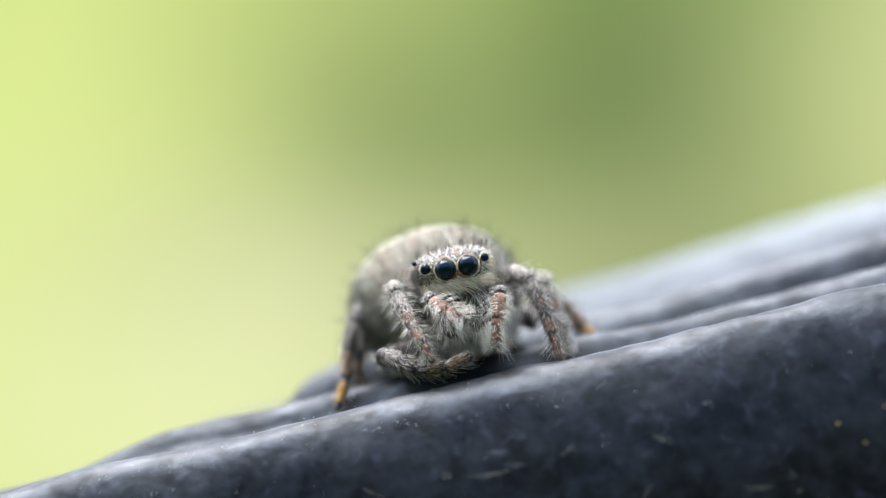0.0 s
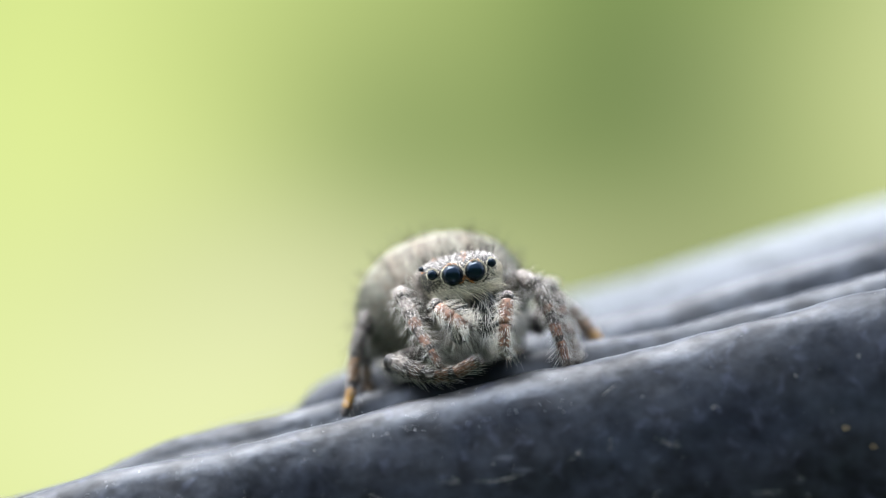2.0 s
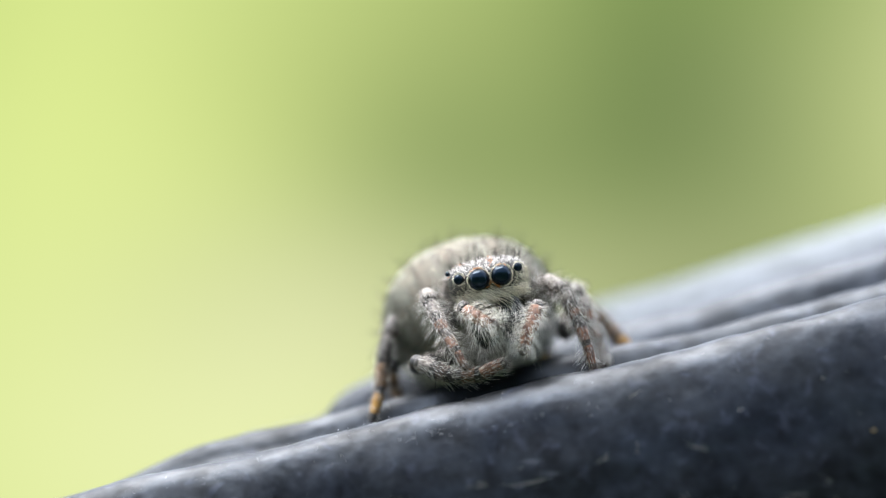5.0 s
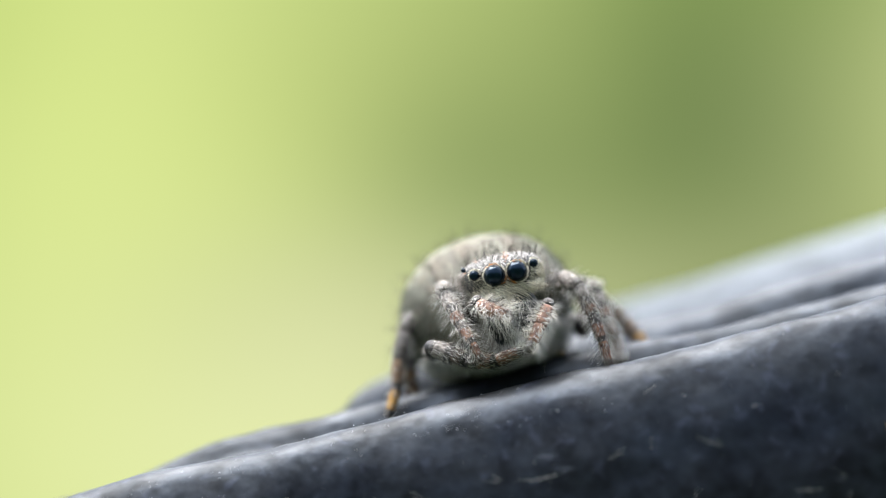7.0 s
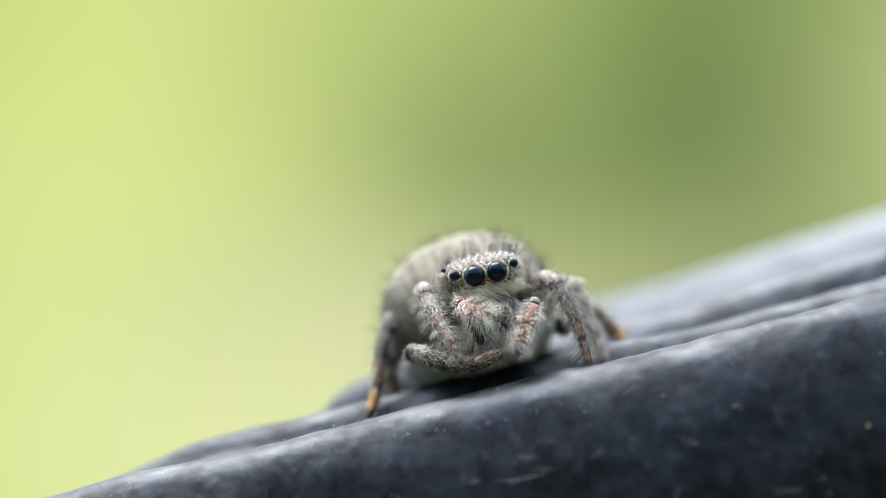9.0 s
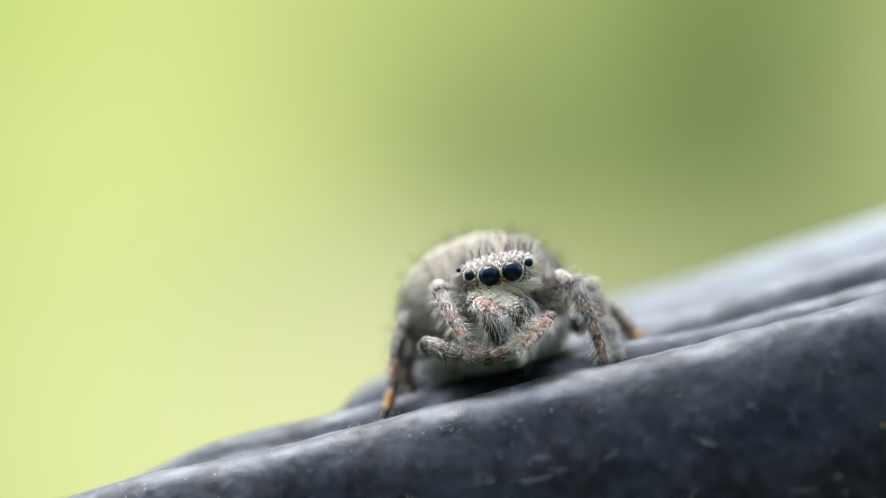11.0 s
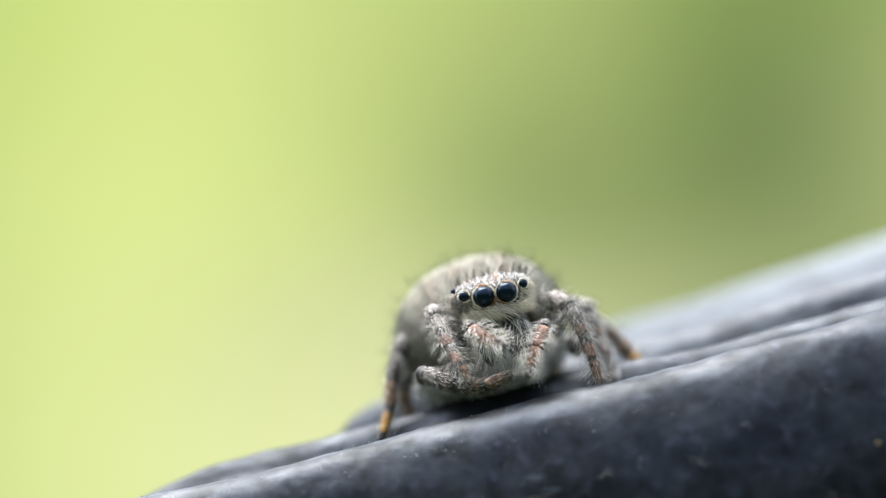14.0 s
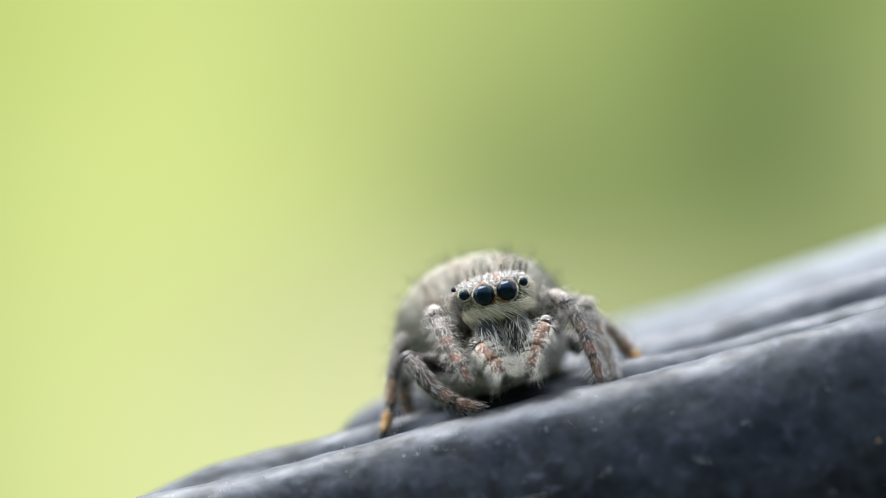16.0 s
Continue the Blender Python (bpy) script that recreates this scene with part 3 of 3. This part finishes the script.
def rear_body():
    half = (2.93, 2.9, 2.44)
    v, f = blob(half, 0.96, 56, 72)
    place = Matrix.Translation(Vector((-0.27, 5.5, -1.74)) * MM) @ pose(0, 0, 0, -4, -17, 10)
    body = part("abdomen", mesh_from("abdomen", [(v, f, ABDOMEN)]), spider, in_spider(place), "beige hairy abdomen with brown streaks")
    p, n = on_blob(19000, half, 0.96)
    p, n = p[p[:, 1] < 1.6], n[p[:, 1] < 1.6]
    w = n * 0.35 + np.array((0, 0.6, -0.25)) + rng.normal(size=p.shape) * 0.2
    wave = np.array([noise.noise(Vector((q[0] * 5.5, q[1] * 0.3, q[2] * 0.25))) for q in p])
    streak = (wave > 0.06) & (p[:, 2] > 0.9) & (p[:, 2] + 0.25 * p[:, 1] < 1.95) & (np.abs(p[:, 0] - 0.1) < 1.7)
    # the top hair is paler: light from above is put into its colour
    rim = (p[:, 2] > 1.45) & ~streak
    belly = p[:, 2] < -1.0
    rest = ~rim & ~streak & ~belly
    sets = [hairs(p[k], w[k], rng.uniform(0.14, 0.28, k.sum()), 0.012, (0, 0, -0.1), mat) for k, mat in ((rest, BEIGE_HAIR), (rim, RIM_LIT_HAIR), (streak, STREAK_HAIR))]
    w = n * 0.6 + np.array((0, -0.7, -0.35)) + rng.normal(size=p.shape) * 0.2
    sets.append(hairs(p[belly], w[belly], rng.uniform(0.25, 0.5, belly.sum()), 0.011, (0, -0.1, -0.15), WHITE_HAIR))
    g = rng.uniform((-1.75, 0.75), (1.85, 2.05), (900, 2))
    g = g[np.sin(g[:, 0] * 19 + 2.5 * np.sin(g[:, 0] * 3.1)) + rng.normal(size=len(g)) * 0.35 > 0.45]
    front = -half[1] * np.sqrt(np.clip(1 - (g[:, 0] / half[0]) ** 2 - (g[:, 1] / half[2]) ** 2, 0, 1)) - 0.03
    q = np.stack([g[:, 0], front, g[:, 1]], 1)
    n = unit(q / np.asarray(half) ** 2)
    up = unit(np.array((0.0, 0.0, 1.0)) - n * n[:, 2:3])
    sets.append(hairs(q, up + n * 0.22 + rng.normal(size=q.shape) * 0.08, rng.uniform(0.25, 0.5, len(q)), 0.013, (0, 0.1, 0), STREAK_HAIR))
    part("fur", mesh_from("fur", sets), body, label="soft beige hair with a light rim painted on top")
    p, n = on_blob(820, half, 0.96)
    keep = (p[:, 1] < 1.8) & (p[:, 2] > -1.5)
    p, n = p[keep], n[keep]
    w = n + rng.normal(size=p.shape) * 0.2 + np.array((0, -0.1, 0.15))
    part("bristles", mesh_from("bristles", [hairs(p, w, rng.uniform(0.3, 0.8, len(p)), 0.0078, (0, 0, 0.1), DARK_HAIR)]), body, label="erect dark bristles")


def limb(length, r0, r1, bands, white=160, dark=25, hair=0.32, belly=0.9, swell=0.12, out=0.9, curl=0.1, thick=0.008, short=1.1, spines=9, sweep=0.25, parting=0.0, mess=0.18, fan=0, pad=False):
    """A tapered hairy limb segment along +z. bands: (end share, material); its long hairs hang on the -y side,
    or, with a parting along the +y side, to both sides of it."""
    rows, cols = 18, 14
    s = np.linspace(0, 1, rows)
    rad = (r0 + (r1 - r0) * s) * (1 + swell * np.sin(math.pi * s))
    end = np.sqrt(np.clip(1 - np.clip((0.1 - s) / 0.1, 0, 1) ** 2, 0.22, 1)) * np.sqrt(np.clip(1 - np.clip((s - 0.9) / 0.1, 0, 1) ** 2, 0.22, 1))
    rad = rad * end
    a = np.linspace(0, 2 * math.pi, cols, endpoint=False)
    v = np.stack([np.cos(a)[None] * rad[:, None], np.sin(a)[None] * rad[:, None], np.repeat(((s * 1.12 - 0.06) * length)[:, None], cols, 1)], -1).reshape(-1, 3)
    pieces = []
    faces = grid_faces(rows, cols)
    start = 0
    for share, mat in bands:
        stop = int(round(share * (rows - 1)))
        pieces.append((v, faces[start * cols:stop * cols], mat))
        start = stop
    caps = [tuple(range(cols))[::-1], tuple(range((rows - 1) * cols, rows * cols))]
    pieces.append((v, caps, bands[-1][1]))

    if pad:
        tuft, tuft_faces = blob((r1 * 1.0, r1 * 1.0, r1 * 0.9), 0.9, 10, 14)
        pieces.append((tuft + np.array((0, 0, length * 1.03)), tuft_faces, DARK_BROWN))
        tp, tn = on_blob(70, (r1, r1, r1 * 0.9), 0.9)
        pieces.append(hairs(tp + np.array((0, 0, length * 1.03)), tn + np.array((0, 0, 0.5)), 0.09, 0.008, (0, 0, 0), GREY_HAIR))

    def coat(n, mat, size, thick, out, droop):
        if not n:
            return
        z = rng.uniform(0.02, 0.98, n)
        t = rng.uniform(0, 2 * math.pi, n)
        r = np.interp(z, s, rad) * 0.96
        q = np.stack([np.cos(t) * r, np.sin(t) * r, (z * 1.12 - 0.06) * length], 1)
        w = np.stack([np.cos(t) * out, np.sin(t) * out, np.full(n, 1.0)], 1) + rng.normal(size=(n, 3)) * mess
        under = np.abs(np.cos(t)) if parting else np.clip(-np.sin(t), 0, 1)
        if parting and out > 0.5:
            size = size * np.where(np.sin(t) > 0.45, 1 - parting, 1.0)
        pieces.append(hairs(q, w, size * rng.uniform(0.6, 1.25, n) * (1 + belly * under) * (1 - 0.5 * np.clip((z - 0.65) / 0.35, 0, 1)), thick, (0, -droop, sweep), mat))

    if fan:
        # long hair parted along the upper ridge, which falls to both sides
        z = rng.uniform(0.05, 0.98, fan)
        sign = np.where(rng.random(fan) < 0.5, -1.0, 1.0)
        t = math.pi / 2 - sign * rng.uniform(0.06, 1.6, fan)
        r = np.interp(z, s, rad) * 0.97
        q = np.stack([np.cos(t) * r, np.sin(t) * r, (z * 1.12 - 0.06) * length], 1)
        w = np.stack([sign * rng.uniform(0.7, 1.6, fan), 0.1 + 0.8 * np.sin(t), rng.uniform(0.2, 0.8, fan)], 1) + rng.normal(size=(fan, 3)) * 0.16
        tail = np.stack([-0.15 * sign, rng.uniform(-0.35, -0.05, fan), rng.uniform(0.25, 0.6, fan)], 1)
        size = hair * rng.uniform(0.75, 1.2, fan) * np.where(z > 0.8, 0.8, 1.0)
        warm = rng.random(fan) < 0.35
        for k, mat in ((warm, CREAM_HAIR), (~warm, WHITE_HAIR)):
            pieces.append(hairs(q[k], w[k], size[k], thick, tail[k], mat))
    coat(int(white * 0.8), WHITE_HAIR, hair, thick, out, curl)
    # short scales lie flat along the segment
    coat(int(white * short * 2.0), SILVER_HAIR, 0.085, 0.0105, 0.07, 0.0)
    coat(int(white * short * 0.35), GREY_HAIR, 0.11, 0.0085, 0.12, 0.0)
    coat(int(white * short * 0.3), BROWN_HAIR, 0.11, 0.0085, 0.12, 0.0)
    coat(int(white * short * 0.5), DARK_HAIR, 0.12, 0.0085, 0.12, 0.0)
    coat(dark, DARK_HAIR, hair * 0.75, 0.008, 0.35, 0.0)
    coat(int(dark * 0.6), BROWN_HAIR, hair * 0.75, 0.008, 0.35, 0.0)
    coat(spines, DARK_HAIR, 0.55, 0.0065, 1.6, 0.0)
    return mesh_from("limb", pieces)


BANDED = ((0.10, BLACK_HIDE), (0.40, GREY_HIDE), (0.85, BROWN_HIDE), (1.0, BLACK_HIDE))
PALE = ((0.2, GREY_HIDE), (0.88, PALE_HIDE), (1.0, GREY_HIDE))
DULL = ((1.0, GREY_HIDE),)
MOTTLED = ((0.15, BLACK_HIDE), (0.5, PALE_HIDE), (0.68, BLACK_HIDE), (0.92, BROWN_HIDE), (1.0, BLACK_HIDE))
PIED = ((0.15, BLACK_HIDE), (0.5, PALE_HIDE), (0.65, BLACK_HIDE), (0.9, DARK_BROWN), (1.0, BLACK_HIDE))
RUSTY = ((0.1, BLACK_HIDE), (0.85, BROWN_HIDE), (1.0, GREY_HIDE))
AMBER = ((0.15, BLACK_HIDE), (0.75, AMBER_HIDE), (1.0, BLACK_HIDE))
AMBER_TIP = ((0.1, BLACK_HIDE), (1.0, AMBER_HIDE))
TAWNY = ((0.1, BLACK_HIDE), (0.8, TAWNY_HIDE), (1.0, BLACK_HIDE))
CAPPED = ((0.7, PALE_HIDE), (0.85, GREY_HIDE), (1.0, BLACK_HIDE))
DARKER = ((0.6, GREY_HIDE), (1.0, BLACK_HIDE))
SEGMENTS = ("femur", "patella", "tibia", "metatarsus", "tarsus")


FORWARD = (0, -0.85, 0.5)


def limb_poses(joints, up=(0, 0, 1)):
    """World poses of the segments between the joints (mm, round the eyes)."""
    return [in_spider(frame_at(p, Vector(q) - Vector(p), up)) for p, q in zip(joints, joints[1:])]


def leg(joints, radii, bands, name="leg", names=SEGMENTS, label="", up=(0, 0, 1), **coat):
    """The first segment carries the others. Returns the parts in order."""
    places = limb_poses(joints, up)
    out = []
    for i, m in enumerate(places):
        length = (Vector(joints[i + 1]) - Vector(joints[i])).length
        dense = {k: (v[i] if isinstance(v, tuple) else v) for k, v in coat.items()}
        me = limb(length, radii[i], radii[i + 1], bands[i], **dense)
        if i == 0:
            out.append(part(name, me, spider, m, label))
        else:
            out.append(part(names[i], me, out[0], places[0].inverted() @ m))
    return out


def key_limb(parts, states, up=FORWARD):
    """Keys a limb through its states (seconds, joints)."""
    rows = [[] for _ in parts]
    for t, joints in states:
        places = limb_poses(joints, up)
        for i, m in enumerate(places):
            rows[i].append((t, m if i == 0 else places[0].inverted() @ m))
    for ob, r in zip(parts, rows):
        walk(ob, r)


def shifted(joints, shifts):
    return [tuple(a + b for a, b in zip(j, s)) for j, s in zip(joints, shifts)]


ground()
backdrop()
hedge()
rubber_folds()
front_body()
rear_body()

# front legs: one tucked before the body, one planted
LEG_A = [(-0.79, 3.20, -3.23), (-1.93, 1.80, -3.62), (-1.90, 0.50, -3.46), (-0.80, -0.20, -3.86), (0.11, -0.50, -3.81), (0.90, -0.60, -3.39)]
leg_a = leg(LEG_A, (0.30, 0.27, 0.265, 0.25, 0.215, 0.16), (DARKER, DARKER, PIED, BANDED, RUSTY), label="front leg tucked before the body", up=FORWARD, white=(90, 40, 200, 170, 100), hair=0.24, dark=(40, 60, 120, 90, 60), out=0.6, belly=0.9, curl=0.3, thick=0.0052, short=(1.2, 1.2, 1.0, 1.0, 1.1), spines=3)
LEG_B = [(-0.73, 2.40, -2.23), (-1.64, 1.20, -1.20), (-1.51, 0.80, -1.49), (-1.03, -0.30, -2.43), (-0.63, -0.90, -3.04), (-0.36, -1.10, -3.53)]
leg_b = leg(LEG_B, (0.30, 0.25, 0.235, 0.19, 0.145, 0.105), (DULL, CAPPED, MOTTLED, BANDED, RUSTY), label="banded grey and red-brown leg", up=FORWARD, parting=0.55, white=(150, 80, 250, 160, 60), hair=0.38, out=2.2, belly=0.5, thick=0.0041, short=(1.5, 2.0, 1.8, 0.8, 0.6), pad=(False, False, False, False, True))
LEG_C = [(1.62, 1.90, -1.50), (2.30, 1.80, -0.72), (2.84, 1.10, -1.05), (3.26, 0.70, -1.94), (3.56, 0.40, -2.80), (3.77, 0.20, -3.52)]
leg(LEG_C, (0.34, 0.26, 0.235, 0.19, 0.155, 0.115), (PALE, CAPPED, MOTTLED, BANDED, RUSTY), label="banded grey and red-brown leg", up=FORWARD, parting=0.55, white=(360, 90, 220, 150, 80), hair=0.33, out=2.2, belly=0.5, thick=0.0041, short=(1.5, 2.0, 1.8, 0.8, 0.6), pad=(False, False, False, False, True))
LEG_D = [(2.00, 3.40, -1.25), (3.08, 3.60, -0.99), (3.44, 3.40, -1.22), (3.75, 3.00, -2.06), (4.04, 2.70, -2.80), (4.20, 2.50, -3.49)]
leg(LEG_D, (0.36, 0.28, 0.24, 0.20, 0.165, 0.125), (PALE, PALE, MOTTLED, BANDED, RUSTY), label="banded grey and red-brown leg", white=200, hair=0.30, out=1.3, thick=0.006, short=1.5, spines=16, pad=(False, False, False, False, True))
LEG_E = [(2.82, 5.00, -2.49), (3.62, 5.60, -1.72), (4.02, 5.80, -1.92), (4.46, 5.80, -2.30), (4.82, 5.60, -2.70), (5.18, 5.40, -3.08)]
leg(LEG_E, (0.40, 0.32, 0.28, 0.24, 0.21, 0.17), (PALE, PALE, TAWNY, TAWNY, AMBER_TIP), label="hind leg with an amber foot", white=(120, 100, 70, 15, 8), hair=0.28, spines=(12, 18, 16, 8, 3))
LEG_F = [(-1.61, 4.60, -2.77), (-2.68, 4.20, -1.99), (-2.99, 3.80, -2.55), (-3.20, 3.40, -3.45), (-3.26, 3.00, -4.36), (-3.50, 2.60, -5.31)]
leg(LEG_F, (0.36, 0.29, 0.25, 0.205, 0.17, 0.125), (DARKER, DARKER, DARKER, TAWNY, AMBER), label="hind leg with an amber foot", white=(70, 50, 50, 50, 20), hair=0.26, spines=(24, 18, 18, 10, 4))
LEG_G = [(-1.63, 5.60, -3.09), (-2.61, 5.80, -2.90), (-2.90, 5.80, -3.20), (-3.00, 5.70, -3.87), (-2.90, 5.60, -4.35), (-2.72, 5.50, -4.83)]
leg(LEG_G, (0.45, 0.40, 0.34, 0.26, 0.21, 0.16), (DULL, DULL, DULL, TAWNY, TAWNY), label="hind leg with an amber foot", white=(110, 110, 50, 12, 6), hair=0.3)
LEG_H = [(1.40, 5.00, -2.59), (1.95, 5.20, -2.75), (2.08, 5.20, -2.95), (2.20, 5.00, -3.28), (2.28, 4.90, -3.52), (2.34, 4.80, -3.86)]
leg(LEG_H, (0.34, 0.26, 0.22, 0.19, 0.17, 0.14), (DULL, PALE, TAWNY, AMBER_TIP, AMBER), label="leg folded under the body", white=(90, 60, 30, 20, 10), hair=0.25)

# feelers before the jaws
PALP = (RUSTY, ((0.35, PALE_HIDE), (0.65, BLACK_HIDE), (1.0, GREY_HIDE)), ((1.0, FEELER_HIDE),), ((0.7, FEELER_HIDE), (1.0, PALE_HIDE)))
FEELER = ("femur", "patella", "tibia", "tarsus")
PALP_A = [(0.30, 1.20, -2.12), (-0.42, 0.00, -1.56), (-0.31, -0.40, -1.68), (0.14, -0.90, -2.00), (0.68, -1.10, -2.32)]
palp_a = leg(PALP_A, (0.23, 0.21, 0.21, 0.21, 0.16), PALP, "pedipalp", FEELER, "red-brown feeler with long white hair", up=FORWARD, parting=0.5, white=(60, 40, 35, 55), fan=(0, 20, 78, 100), dark=10, hair=(0.25, 0.30, 0.54, 0.56), belly=0.25, out=2.4, curl=0.0, thick=0.0054, short=(0.6, 0.6, 0.9, 0.9), spines=0, sweep=0.7, mess=0.12)
PALP_B = [(1.62, 1.20, -2.20), (1.86, 0.20, -1.44), (1.83, -0.20, -1.58), (1.77, -0.60, -2.36), (1.68, -0.70, -3.33)]
palp_b = leg(PALP_B, (0.23, 0.21, 0.21, 0.21, 0.16), PALP, "pedipalp", FEELER, "red-brown feeler with long white hair", up=FORWARD, parting=0.5, white=(60, 40, 35, 55), fan=(0, 20, 78, 100), dark=10, hair=(0.25, 0.30, 0.52, 0.52), belly=0.25, out=2.4, curl=0.0, thick=0.0054, short=(0.6, 0.6, 0.9, 0.9), spines=0, sweep=0.7, mess=0.12)


def motions():
    # the tucked leg is raised and lowered, then set down before the body
    lifts = ((0, 0), (4.2, 0), (6.3, 0.44), (7.0, 0.47), (8.0, 0.44), (8.5, 0.25), (9.0, 0.36), (9.2, 0.29), (11.3, 0.62), (12.5, 0.62), (13.0, 0.45),
             (13.5, 0.53), (14.0, 0.33), (14.2, 0.15), (14.5, 0), (14.7, 0.22), (15.0, 0.09), (15.5, 0.09))
    states = []
    for t, h in lifts:
        states.append((t, shifted(LEG_A, [(0, 0, 0), (-0.1 * h, 0, h), (-0.1 * h, 0, h), (0, 0, h), (0, 0, 0.85 * h), (0, 0, 0.6 * h)])))
    down = [(-0.79, 3.00, -3.00), (-2.30, 1.80, -2.81), (-2.45, 0.60, -2.69), (-1.68, 0.20, -3.59), (-0.89, 0.00, -4.13), (0.11, -0.20, -4.37)]
    half = [(-0.79, 3.00, -3.09), (-2.23, 1.80, -3.05), (-2.34, 0.60, -2.95), (-1.49, 0.00, -3.71), (-0.62, -0.10, -4.12), (0.29, -0.20, -4.12)]
    states += [(15.6, half), (15.7, down), (16.0, down)]
    key_limb(leg_a, states)

    # the planted front leg is drawn up a little
    rise = ((0, 0), (4.2, 0.02), (6.3, 0.22), (8.0, 0.2), (9.2, 0.16), (11.3, 0.25), (12.5, 0.22), (13.0, 0.15), (15.0, 0.15), (16.0, 0.07))
    key_limb(leg_b, [(t, shifted(LEG_B, [(0, 0, 0.5 * h)] + [(0, 0, h)] * 5)) for t, h in rise])

    # the first feeler trembles, then drops
    states = []
    for t, dx, dz, lift in ((0, 0, 0, 0), (1.0, 0, 0.04, 0), (2.0, -0.04, -0.04, 0), (3.0, 0, 0.05, 0), (4.2, 0, 0, 0.04), (6.3, -0.05, 0.09, 0.27), (7.0, -0.07, 0.07, 0.27), (8.0, -0.04, 0.07, 0.24),
                            (9.2, 0, 0.04, 0.22), (11.3, 0, 0.15, 0.29), (12.0, 0.04, 0.11, 0.27), (12.5, 0.05, 0.09, 0.25), (13.0, 0, 0, 0.11), (14.0, 0.04, -0.04, 0.04), (15.0, 0, 0, 0), (15.5, 0, 0, 0)):
        states.append((t, shifted(PALP_A, [(0, 0, 0), (dx, 0, dz), (dx, 0, dz), (dx, 0, dz + 0.5 * lift), (dx, 0, dz + lift)])))
    for t, dx, dz in ((15.6, 0.15, -0.51), (15.7, 0.25, -0.95), (15.8, 0.15, -0.8), (15.9, 0.22, -0.91), (16.0, 0.25, -0.8)):
        states.append((t, shifted(PALP_A, [(0, 0, -0.3)] + [(dx, 0, dz * 0.85)] * 2 + [(dx, 0, dz)] + [(0, 0, dz * 1.15)])))
    key_limb(palp_a, states)

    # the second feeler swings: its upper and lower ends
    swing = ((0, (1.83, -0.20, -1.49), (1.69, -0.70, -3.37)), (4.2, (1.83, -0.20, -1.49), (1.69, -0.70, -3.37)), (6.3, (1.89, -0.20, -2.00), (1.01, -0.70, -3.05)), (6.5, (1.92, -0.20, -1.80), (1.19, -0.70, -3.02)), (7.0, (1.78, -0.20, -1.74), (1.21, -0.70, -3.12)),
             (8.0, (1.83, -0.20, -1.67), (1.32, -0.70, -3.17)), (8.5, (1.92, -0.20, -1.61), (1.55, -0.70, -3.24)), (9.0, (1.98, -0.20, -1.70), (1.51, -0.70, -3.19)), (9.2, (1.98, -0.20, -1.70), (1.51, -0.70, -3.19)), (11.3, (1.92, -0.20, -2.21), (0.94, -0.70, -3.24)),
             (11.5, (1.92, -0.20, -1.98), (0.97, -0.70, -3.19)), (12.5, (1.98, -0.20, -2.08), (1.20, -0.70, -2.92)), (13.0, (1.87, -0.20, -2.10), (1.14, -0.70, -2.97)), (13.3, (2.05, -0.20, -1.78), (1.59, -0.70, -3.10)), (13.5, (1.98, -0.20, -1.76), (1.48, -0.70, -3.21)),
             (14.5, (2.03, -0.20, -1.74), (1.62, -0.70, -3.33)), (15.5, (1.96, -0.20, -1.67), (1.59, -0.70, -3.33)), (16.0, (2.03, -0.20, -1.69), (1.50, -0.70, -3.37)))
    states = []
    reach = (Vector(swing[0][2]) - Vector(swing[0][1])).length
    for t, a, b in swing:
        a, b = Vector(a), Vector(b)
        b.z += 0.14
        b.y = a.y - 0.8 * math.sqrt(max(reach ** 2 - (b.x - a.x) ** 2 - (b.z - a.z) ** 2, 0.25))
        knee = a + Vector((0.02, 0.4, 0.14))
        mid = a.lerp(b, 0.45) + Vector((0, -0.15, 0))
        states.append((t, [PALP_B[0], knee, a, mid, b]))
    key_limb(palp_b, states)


motions()
